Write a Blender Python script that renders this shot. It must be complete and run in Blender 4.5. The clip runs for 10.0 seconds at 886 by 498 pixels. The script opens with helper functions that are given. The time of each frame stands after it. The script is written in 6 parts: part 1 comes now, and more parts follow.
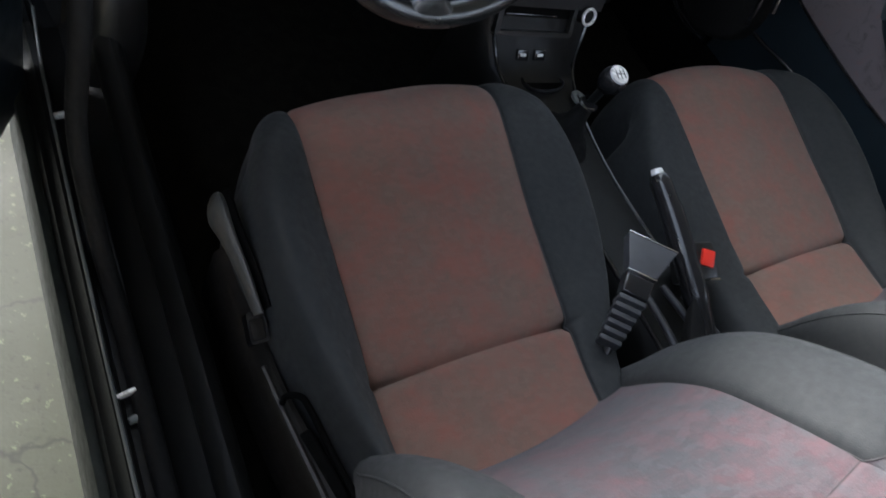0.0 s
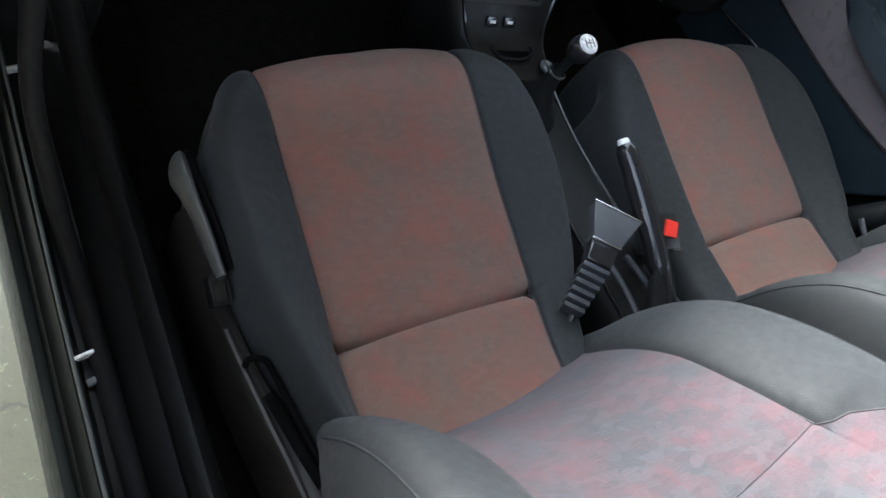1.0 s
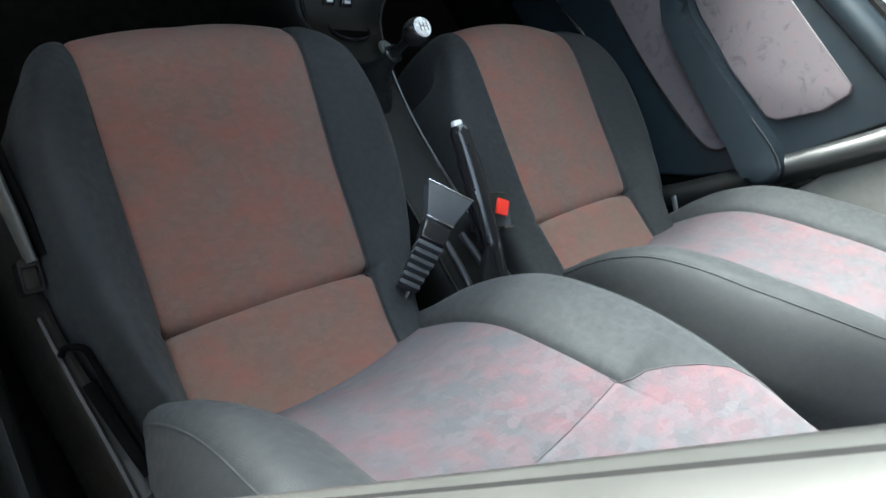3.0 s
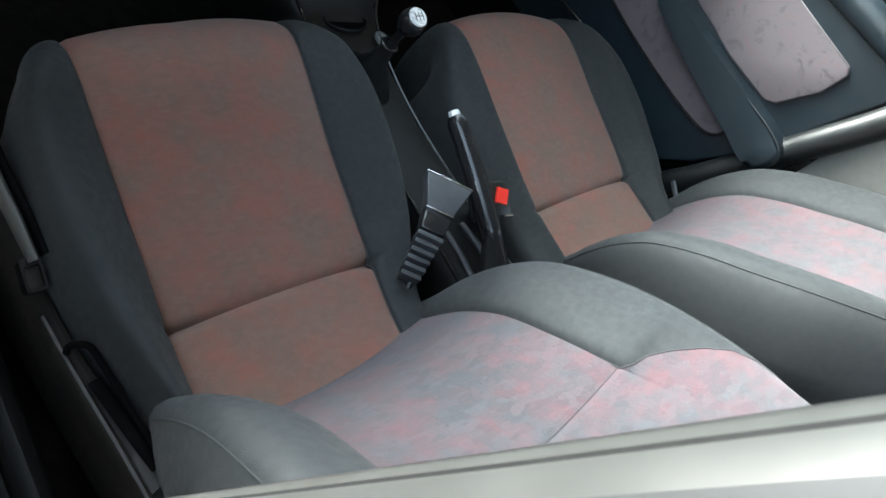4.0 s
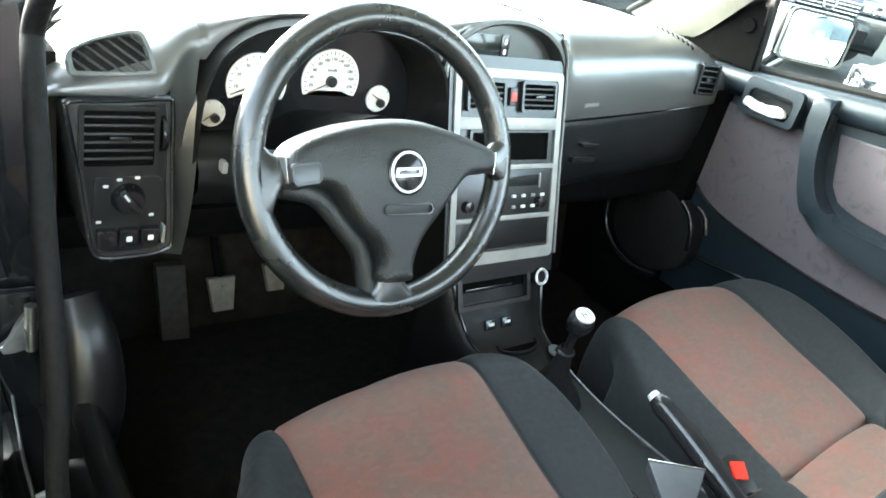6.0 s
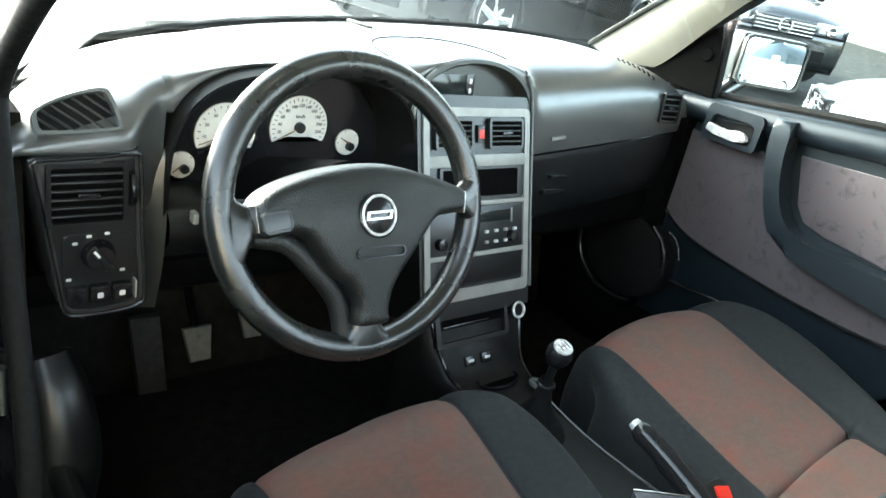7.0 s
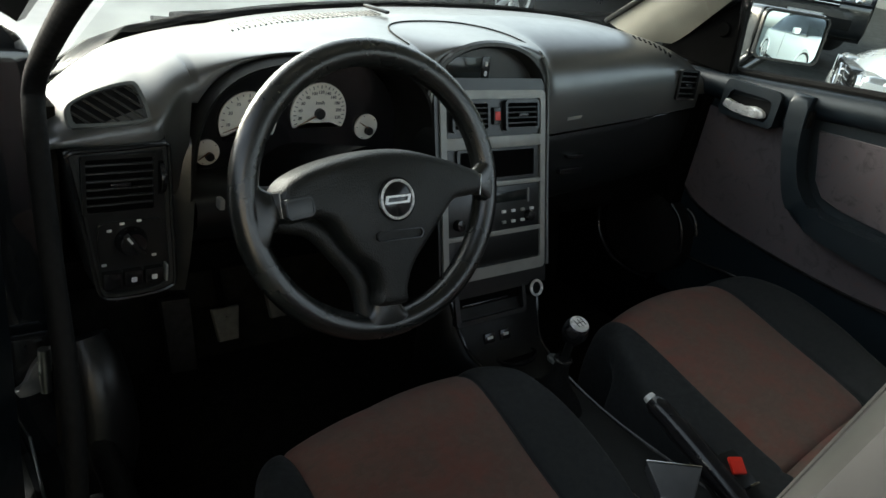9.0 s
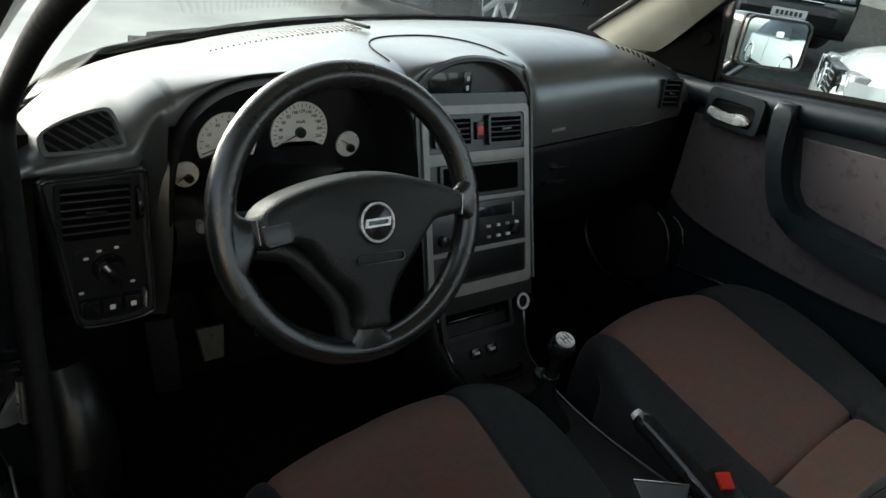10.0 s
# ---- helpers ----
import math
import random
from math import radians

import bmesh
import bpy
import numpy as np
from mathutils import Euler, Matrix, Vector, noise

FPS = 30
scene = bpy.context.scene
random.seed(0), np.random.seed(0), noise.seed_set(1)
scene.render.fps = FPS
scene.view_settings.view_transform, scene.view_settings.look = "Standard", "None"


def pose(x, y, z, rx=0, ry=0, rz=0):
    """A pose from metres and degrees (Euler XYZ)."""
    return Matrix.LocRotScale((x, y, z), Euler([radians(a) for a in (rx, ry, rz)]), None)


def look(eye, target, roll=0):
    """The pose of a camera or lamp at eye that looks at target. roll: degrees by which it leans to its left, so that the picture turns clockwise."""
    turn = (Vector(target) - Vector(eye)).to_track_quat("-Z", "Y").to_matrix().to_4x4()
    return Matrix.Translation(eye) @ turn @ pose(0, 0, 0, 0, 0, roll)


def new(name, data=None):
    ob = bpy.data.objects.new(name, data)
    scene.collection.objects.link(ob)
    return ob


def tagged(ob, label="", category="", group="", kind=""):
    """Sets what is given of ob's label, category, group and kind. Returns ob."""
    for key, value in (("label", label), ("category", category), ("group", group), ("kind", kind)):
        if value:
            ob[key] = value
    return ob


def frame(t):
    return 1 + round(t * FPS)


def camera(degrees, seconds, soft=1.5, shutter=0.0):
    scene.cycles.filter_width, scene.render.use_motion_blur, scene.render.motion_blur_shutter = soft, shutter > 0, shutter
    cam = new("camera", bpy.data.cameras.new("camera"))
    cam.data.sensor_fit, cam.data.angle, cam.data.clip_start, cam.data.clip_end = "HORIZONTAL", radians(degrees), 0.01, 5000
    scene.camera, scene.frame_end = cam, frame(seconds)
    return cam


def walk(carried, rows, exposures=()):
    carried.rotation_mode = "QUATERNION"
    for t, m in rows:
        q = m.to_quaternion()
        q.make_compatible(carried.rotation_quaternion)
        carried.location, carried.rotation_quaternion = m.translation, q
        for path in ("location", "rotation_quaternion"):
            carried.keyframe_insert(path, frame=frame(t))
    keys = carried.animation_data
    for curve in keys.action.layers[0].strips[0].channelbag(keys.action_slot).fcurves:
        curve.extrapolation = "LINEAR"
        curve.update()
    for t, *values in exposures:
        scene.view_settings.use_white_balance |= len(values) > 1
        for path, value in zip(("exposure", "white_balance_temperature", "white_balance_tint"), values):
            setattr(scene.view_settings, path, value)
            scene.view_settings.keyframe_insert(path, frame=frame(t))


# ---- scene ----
from mathutils.geometry import delaunay_2d_cdt

cam = camera(62.9, 10.0, shutter=0.5)
PATH = [
    (0, (-0.836, -0.147, 1.136), (0.26, 0.644, -0.338), 36.7),
    (0.5, (-0.836, -0.157, 1.129), (0.307, 0.555, -0.349), 40.6),
    (1, (-0.836, -0.153, 1.129), (0.327, 0.538, -0.344), 41.3),
    (1.5, (-0.832, -0.15, 1.131), (0.397, 0.518, -0.299), 43.5),
    (2, (-0.826, -0.154, 1.137), (0.495, 0.458, -0.234), 45.7),
    (2.5, (-0.822, -0.161, 1.148), (0.587, 0.382, -0.164), 47.8),
    (2.7, (-0.825, -0.165, 1.151), (0.614, 0.337, -0.144), 49.0),
    (3.8, (-0.826, -0.175, 1.157), (0.617, 0.265, -0.156), 48.4),
    (4, (-0.827, -0.171, 1.156), (0.609, 0.28, -0.161), 48.3),
    (4.5, (-0.837, -0.165, 1.154), (0.555, 0.343, -0.19), 47.0),
    (4.8, (-0.834, -0.165, 1.128), (0.457, 0.505, -0.244), 40.1),
    (5, (-0.839, -0.16, 1.122), (0.413, 0.638, -0.218), 34.0),
    (5.2, (-0.838, -0.155, 1.111), (0.429, 0.782, -0.123), 26.5),
    (5.3, (-0.836, -0.155, 1.108), (0.430, 0.834, -0.086), 24.0),
    (5.5, (-0.835, -0.178, 1.103), (0.391, 0.984, 0.031), 17.1),
    (5.7, (-0.832, -0.175, 1.105), (0.368, 1.114, 0.156), 15.6),
    (6, (-0.833, -0.178, 1.109), (0.38, 1.158, 0.247), 14.4),
    (6.2, (-0.832, -0.181, 1.113), (0.393, 1.154, 0.267), 14.0),
    (7.3, (-0.829, -0.182, 1.123), (0.442, 1.173, 0.383), 11.5),
    (7.5, (-0.828, -0.186, 1.126), (0.428, 1.186, 0.392), 11.2),
    (8, (-0.83, -0.187, 1.123), (0.405, 1.196, 0.374), 11.1),
    (8.5, (-0.834, -0.195, 1.128), (0.395, 1.176, 0.348), 10.9),
    (9, (-0.843, -0.204, 1.137), (0.369, 1.15, 0.302), 10.6),
    (9.5, (-0.839, -0.201, 1.148), (0.384, 1.16, 0.341), 10.4),
    (10, (-0.825, -0.196, 1.158), (0.405, 1.147, 0.33), 9.9),
]
EXPOSURE = [(0.0, 3.2, 6000, 11), (0.5, 3.55, 5950, 10), (1.0, 3.8, 5900, 8), (2.5, 3.9, 5800, 2), (4.0, 3.75, 5800, 1), (4.5, 3.85, 5800, 1), (5.0, 4.15, 6000, 3), (5.5, 4.55, 6000, 0), (5.8, 4.85, 6000, -1), (6.2, 4.85, 6100, -2),
            (7.3, 3.6, 6100, -2), (8.0, 2.65, 6200, -1), (9.0, 1.8, 6400, 2), (10.0, 1.8, 6400, 3)]
walk(cam, [(t, look(eye, target, roll)) for t, eye, target, roll in PATH], EXPOSURE)

# ---- world and light ----
world = bpy.data.worlds.new("overcast_sky")
scene.world = world
world.use_nodes = True
wn = world.node_tree
sky = wn.nodes.new("ShaderNodeTexSky")
sky.sky_type = "NISHITA"
sky.sun_disc = False
sky.sun_elevation = radians(20)
sky.sun_rotation = radians(-16)
sky.air_density, sky.dust_density = 1.0, 3.0
soften = wn.nodes.new("ShaderNodeHueSaturation")
soften.inputs["Saturation"].default_value = 0.46
wn.links.new(sky.outputs[0], soften.inputs["Color"])
wn.links.new(soften.outputs[0], wn.nodes["Background"].inputs[0])
wn.nodes["Background"].inputs[1].default_value = 0.15
sun = new("sun", bpy.data.lights.new("sun", "SUN"))
sun.data.energy, sun.data.angle, sun.data.color = 0.8, radians(14), (1.0, 0.95, 0.88)
sun.matrix_world = look((-2.3, 8.2, 3.1), (0, 0, 0))


# ---- materials ----
def nodes_of(name):
    m = bpy.data.materials.new(name)
    m.use_nodes = True
    t = m.node_tree
    return m, t, t.nodes["Principled BSDF"]


def add(t, kind, **values):
    n = t.nodes.new(kind)
    for k, v in values.items():
        n.inputs[k].default_value = v
    return n


def ramp(t, src, stops):
    r = t.nodes.new("ShaderNodeValToRGB")
    while len(r.color_ramp.elements) < len(stops):
        r.color_ramp.elements.new(0.5)
    for e, (p, c) in zip(r.color_ramp.elements, stops):
        e.position, e.color = p, (*c, 1)
    t.links.new(src, r.inputs[0])
    return r.outputs[0]


def bump(t, b, src, strength, distance):
    n = t.nodes.new("ShaderNodeBump")
    n.inputs["Strength"].default_value, n.inputs["Distance"].default_value = strength, distance
    t.links.new(src, n.inputs["Height"])
    t.links.new(n.outputs[0], b.inputs["Normal"])


def coords(t):
    return t.nodes.new("ShaderNodeTexCoord").outputs["Object"]


def noise_tex(t, scale, detail=3.0, rough=0.55):
    n = add(t, "ShaderNodeTexNoise", Scale=scale, Detail=detail, Roughness=rough)
    t.links.new(coords(t), n.inputs["Vector"])
    return n.outputs["Fac"]


def plain(name, colour, rough=0.5, metal=0.0, vary=0.15, scale=30.0, grain=0.0, grain_scale=900.0, coat=0.0, spec=0.5):
    """Coloured surface with blotches and a fine grain."""
    m, t, b = nodes_of(name)
    dark = tuple(c * (1 - vary) for c in colour)
    light = tuple(min(1, c * (1 + vary)) for c in colour)
    t.links.new(ramp(t, noise_tex(t, scale), [(0.3, dark), (0.7, light)]), b.inputs["Base Color"])
    r = ramp(t, noise_tex(t, scale * 2.3), [(0.3, (rough * 0.85,) * 3), (0.7, (min(1, rough * 1.15),) * 3)])
    t.links.new(r, b.inputs["Roughness"])
    b.inputs["Metallic"].default_value = metal
    b.inputs["Coat Weight"].default_value = coat
    b.inputs["Coat Roughness"].default_value = 0.03 if rough < 0.25 else rough * 0.8
    b.inputs["Specular IOR Level"].default_value = spec
    if grain:
        bump(t, b, noise_tex(t, grain_scale, 2.0), grain, 0.001)
    return m


def flecked(name, low, mid, high, red, patch, fleck, most):
    """Woven cloth: rectangular patches with hatching, and soft red flecks."""
    m, t, b = nodes_of(name)
    co = coords(t)
    warp = add(t, "ShaderNodeTexNoise", Scale=9.0, Detail=2.0)
    t.links.new(co, warp.inputs["Vector"])
    shift = t.nodes.new("ShaderNodeVectorMath")
    shift.operation = "MULTIPLY_ADD"
    shift.inputs[1].default_value = (0.008, 0.008, 0.008)
    t.links.new(warp.outputs["Color"], shift.inputs[0])
    t.links.new(co, shift.inputs[2])
    lean = t.nodes.new("ShaderNodeMapping")
    lean.inputs["Rotation"].default_value = (0.0, 0.0, 0.35)
    lean.inputs["Scale"].default_value = (1.0, 1.7, 1.7)
    t.links.new(shift.outputs[0], lean.inputs["Vector"])
    cells = add(t, "ShaderNodeTexVoronoi", Scale=patch, Randomness=0.75)
    cells.distance = "CHEBYCHEV"
    t.links.new(lean.outputs[0], cells.inputs["Vector"])
    sep = t.nodes.new("ShaderNodeSeparateColor")
    t.links.new(cells.outputs["Color"], sep.inputs[0])
    streaks = []
    for stretch in ((40.0, 700.0, 700.0), (700.0, 60.0, 60.0)):
        st = t.nodes.new("ShaderNodeMapping")
        st.inputs["Scale"].default_value = stretch
        t.links.new(shift.outputs[0], st.inputs["Vector"])
        hatch = add(t, "ShaderNodeTexNoise", Scale=1.0, Detail=1.0)
        t.links.new(st.outputs[0], hatch.inputs["Vector"])
        streaks.append(hatch.outputs["Fac"])
    pick = t.nodes.new("ShaderNodeMix")
    t.links.new(ramp(t, sep.outputs[2], [(0.49, (0.0,) * 3), (0.51, (1.0,) * 3)]), pick.inputs[0])
    t.links.new(streaks[0], pick.inputs[2])
    t.links.new(streaks[1], pick.inputs[3])
    tone = t.nodes.new("ShaderNodeMath")
    tone.operation = "MULTIPLY_ADD"
    t.links.new(pick.outputs[0], tone.inputs[0])
    tone.inputs[1].default_value = 0.7
    half = t.nodes.new("ShaderNodeMath")
    half.operation = "MULTIPLY_ADD"
    t.links.new(sep.outputs[0], half.inputs[0])
    half.inputs[1].default_value, half.inputs[2].default_value = 0.46, -0.07
    t.links.new(half.outputs[0], tone.inputs[2])
    base = ramp(t, tone.outputs[0], [(0.05, low), (0.5, mid), (0.95, high)])
    blot = noise_tex(t, fleck, 5.0, 0.64)
    mix = t.nodes.new("ShaderNodeMath")
    mix.operation = "MULTIPLY_ADD"
    t.links.new(sep.outputs[1], mix.inputs[0])
    mix.inputs[1].default_value = 0.07
    t.links.new(blot, mix.inputs[2])
    mask = ramp(t, mix.outputs[0], [(0.42, (0.02,) * 3), (0.57, (0.5 * most,) * 3), (0.70, (most,) * 3)])
    m1 = t.nodes.new("ShaderNodeMix")
    m1.data_type = "RGBA"
    t.links.new(mask, m1.inputs[0])
    t.links.new(base, m1.inputs[6])
    m1.inputs[7].default_value = (*red, 1)
    t.links.new(m1.outputs[2], b.inputs["Base Color"])
    b.inputs["Roughness"].default_value = 0.9
    b.inputs["Specular IOR Level"].default_value = 0.15
    b.inputs["Sheen Weight"].default_value = 0.12
    b.inputs["Sheen Roughness"].default_value = 0.5
    weave = add(t, "ShaderNodeTexNoise", Scale=700.0, Detail=2.0)
    t.links.new(co, weave.inputs["Vector"])
    bump(t, b, weave.outputs["Fac"], 0.35, 0.001)
    return m


def marbled(name, dark, light, red):
    """Pale door cloth with soft veins."""
    m, t, b = nodes_of(name)
    co = coords(t)
    veins = add(t, "ShaderNodeTexNoise", Scale=26.0, Detail=6.0, Roughness=0.68, Distortion=1.2)
    t.links.new(co, veins.inputs["Vector"])
    col = ramp(t, veins.outputs["Fac"], [(0.28, dark), (0.46, light), (0.56, light), (0.74, red)])
    t.links.new(col, b.inputs["Base Color"])
    b.inputs["Roughness"].default_value = 0.85
    b.inputs["Specular IOR Level"].default_value = 0.2
    b.inputs["Sheen Weight"].default_value = 0.2
    bump(t, b, noise_tex(t, 700.0, 2.0), 0.3, 0.001)
    return m


def glass_mat(name, tint=(1, 1, 1), shine=0.03):
    m, t, b = nodes_of(name)
    out = t.nodes["Material Output"]
    t.nodes.remove(b)
    clear = t.nodes.new("ShaderNodeBsdfTransparent")
    clear.inputs[0].default_value = (*tint, 1)
    gloss = t.nodes.new("ShaderNodeBsdfGlossy")
    gloss.inputs["Roughness"].default_value = 0.02
    facing_in = t.nodes.new("ShaderNodeLayerWeight")
    mx = t.nodes.new("ShaderNodeMixShader")
    t.links.new(ramp(t, facing_in.outputs["Facing"], [(0.0, (shine,) * 3), (0.6, (2 * shine,) * 3), (1.0, (0.5,) * 3)]), mx.inputs[0])
    t.links.new(clear.outputs[0], mx.inputs[1])
    t.links.new(gloss.outputs[0], mx.inputs[2])
    t.links.new(mx.outputs[0], out.inputs[0])
    return m


def pebbled(name, colour, rough, scale, strength, coat):
    """Leather-like plastic with a pebble grain."""
    m, t, b = nodes_of(name)
    wear = noise_tex(t, 14.0, 4.0, 0.6)
    t.links.new(ramp(t, wear, [(0.3, tuple(c * 0.85 for c in colour)), (0.7, tuple(c * 1.2 for c in colour))]), b.inputs["Base Color"])
    t.links.new(ramp(t, wear, [(0.3, (rough * 0.8,) * 3), (0.7, (rough * 1.25,) * 3)]), b.inputs["Roughness"])
    b.inputs["Coat Weight"].default_value = coat
    b.inputs["Coat Roughness"].default_value = rough * 0.8
    cell = add(t, "ShaderNodeTexVoronoi", Scale=scale, Randomness=1.0)
    t.links.new(coords(t), cell.inputs["Vector"])
    n = t.nodes.new("ShaderNodeBump")
    n.inputs["Strength"].default_value, n.inputs["Distance"].default_value = strength, 0.0008
    n.invert = True
    t.links.new(cell.outputs["Distance"], n.inputs["Height"])
    t.links.new(n.outputs[0], b.inputs["Normal"])
    t.links.new(n.outputs[0], b.inputs["Coat Normal"])
    return m


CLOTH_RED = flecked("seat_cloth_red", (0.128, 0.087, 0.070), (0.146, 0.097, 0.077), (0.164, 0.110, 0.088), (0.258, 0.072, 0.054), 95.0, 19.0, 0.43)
# same cloth on the backrest; the bluish sky light is put into its colour
CLOTH_SKYLIT = flecked("seat_cloth_skylit", (0.043, 0.046, 0.050), (0.056, 0.058, 0.063), (0.072, 0.074, 0.079), (0.140, 0.046, 0.054), 62.0, 22.0, 0.40)
CLOTH_DOOR = marbled("door_cloth_mauve", (0.045, 0.036, 0.043), (0.088, 0.076, 0.083), (0.104, 0.066, 0.069))
CLOTH_GREY = plain("seat_cloth_grey", (0.0183, 0.0201, 0.0212), 0.72, vary=0.05, scale=45, grain=0.3, grain_scale=800, spec=0.3)
CLOTH_GREY.node_tree.nodes["Principled BSDF"].inputs["Sheen Weight"].default_value = 0.06
SEAM = plain("seam_thread", (0.035, 0.034, 0.035), 0.8)
SEAM_PALE = plain("seam_thread_grey", (0.0425, 0.0375, 0.0400), 0.8)
SIDE_EDGE = plain("worn_trim_edge", (0.016, 0.0140, 0.012), 0.45, vary=0.2, scale=40)
SIDE_TRIM = plain("side_trim_plastic", (0.012, 0.0102, 0.0082), 0.5, vary=0.15, scale=40, grain=0.25)
SLAT = plain("vent_slat_plastic", (0.032, 0.033, 0.033), 0.32, vary=0.1)
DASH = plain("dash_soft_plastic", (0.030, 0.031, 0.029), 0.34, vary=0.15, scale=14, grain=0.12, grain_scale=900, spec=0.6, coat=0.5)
# lighter, shinier copy of DASH: windscreen light on the top is in the colour
DASH_TOP = plain("lit_dash_top_plastic", (0.055, 0.056, 0.052), 0.36, vary=0.1, scale=14, grain=0.08, grain_scale=900, spec=1.0, coat=1.0)
# darker copy of DASH: shade on the rear-facing hood lip is in the colour
HOOD = plain("shaded_hood_plastic", (0.012, 0.012, 0.011), 0.5, vary=0.15, scale=20, grain=0.15, spec=0.35)
SILL_EDGE = plain("dusty_sill_paint", (0.020, 0.023, 0.020), 0.6, vary=0.2, scale=30, grain=0.2, spec=0.3)
SILL = plain("sill_plastic", (0.005, 0.0051, 0.0048), 0.42, vary=0.3, scale=30, grain=0.3, spec=0.28)
BLACK = plain("black_plastic", (0.008, 0.009, 0.009), 0.34, vary=0.2, scale=25, grain=0.15, coat=0.4)
BLACK_GLOSS = plain("black_gloss_plastic", (0.012, 0.012, 0.013), 0.18, vary=0.2, scale=30)
NAVY = plain("door_vinyl", (0.009, 0.015, 0.020), 0.40, vary=0.15, scale=20, grain=0.2, grain_scale=700, coat=0.2)
WHEEL = pebbled("steering_wheel_leather", (0.013, 0.014, 0.013), 0.26, 800.0, 0.18, 0.85)
COVER = pebbled("horn_pad_plastic", (0.009, 0.010, 0.009), 0.42, 560.0, 0.6, 0.12)
SATIN = plain("bright_handle_paint", (0.78, 0.78, 0.77), 0.28, metal=0.3, vary=0.05)
SILVER = plain("silver_paint", (0.31, 0.313, 0.292), 0.40, metal=0.2, vary=0.08, scale=40, grain=0.1)
CHROME = plain("chrome", (0.80, 0.80, 0.80), 0.10, metal=1.0, vary=0.05)
STEEL = plain("dull_steel", (0.42, 0.42, 0.41), 0.35, metal=1.0, vary=0.15, scale=60)
BEIGE = plain("beige_trim", (0.38, 0.355, 0.30), 0.6, vary=0.06, scale=20, grain=0.2)
CARPET = plain("black_carpet", (0.012, 0.011, 0.009), 0.95, vary=0.35, scale=40, grain=1.0, grain_scale=500, spec=0.1)
PEDAL = plain("worn_pedal_rubber", (0.12, 0.113, 0.088), 0.7, vary=0.2, scale=60, grain=0.4)
FOOTREST = plain("worn_footrest", (0.011, 0.0092, 0.0066), 0.75, vary=0.25, scale=30, grain=0.4)
KICK = plain("kick_trim_plastic", (0.006, 0.006, 0.006), 0.34, vary=0.15, scale=30, grain=0.04, spec=0.45, coat=0.15)
PALE_RIM = plain("pale_satin_plastic", (0.13, 0.14, 0.135), 0.35, vary=0.08, scale=30)
RUBBER = plain("black_rubber", (0.007, 0.007, 0.007), 0.75, vary=0.2, scale=60, spec=0.2)
# matt black parts; near-black also puts shade into gaps, recesses and footwell sides
MATT = plain("black_and_shade_plastic", (0.003, 0.003, 0.003), 0.9, vary=0.2, spec=0.04)
BUCKLE = plain("buckle_plastic", (0.045, 0.047, 0.052), 0.42, vary=0.12, scale=50, grain=0.2)
RED = plain("red_plastic", (0.75, 0.035, 0.02), 0.35, vary=0.1)
DIAL = plain("dial_face", (0.86, 0.84, 0.76), 0.6, vary=0.04, scale=60)
MARK = plain("dial_print", (0.05, 0.05, 0.05), 0.6)
PRINT = plain("white_print", (0.75, 0.76, 0.76), 0.5, vary=0.05)
NEEDLE = plain("orange_needle", (0.16, 0.07, 0.03), 0.5)
LCD = plain("display_glass", (0.012, 0.016, 0.016), 0.12, vary=0.1)
PAINT_BLACK = plain("black_car_paint", (0.008, 0.009, 0.010), 0.12, vary=0.1, coat=1.0)
PAINT_WHITE = plain("white_car_paint", (0.74, 0.78, 0.80), 0.22, vary=0.03, coat=1.0)
PAINT_SILVER = plain("silver_car_paint", (0.55, 0.57, 0.58), 0.28, metal=0.5, vary=0.04, coat=1.0)
PILLAR_EDGE = plain("pillar_edge_paint", (0.0135, 0.0138, 0.0129), 0.4, vary=0.1, scale=40)
PILLAR_FACE = plain("pillar_face_paint", (0.026, 0.026, 0.026), 0.45, vary=0.12, scale=30)
PILLAR = plain("pillar_paint", (0.027, 0.0275, 0.026), 0.35, vary=0.08, scale=25)
LEVER = plain("grey_lever_plastic", (0.060, 0.060, 0.056), 0.5, vary=0.12, scale=50, grain=0.3)
GLASS = glass_mat("clear_glass", (0.93, 0.97, 0.95), 0.06)
TINT = glass_mat("side_glass", (0.86, 0.92, 0.90))
MIRROR = plain("mirror", (0.78, 0.90, 0.94), 0.02, metal=1.0, vary=0.01)
DARK_GLASS = plain("dark_car_glass", (0.02, 0.024, 0.026), 0.05, vary=0.1)
TYRE = plain("tyre", (0.018, 0.018, 0.018), 0.75, vary=0.2, grain=0.3, grain_scale=200)
ALLOY = plain("alloy_rim", (0.70, 0.71, 0.71), 0.3, metal=0.6, vary=0.08, scale=20)
LAMP_GLASS = plain("headlight_lens", (0.55, 0.58, 0.60), 0.08, metal=0.6, vary=0.2, scale=20)


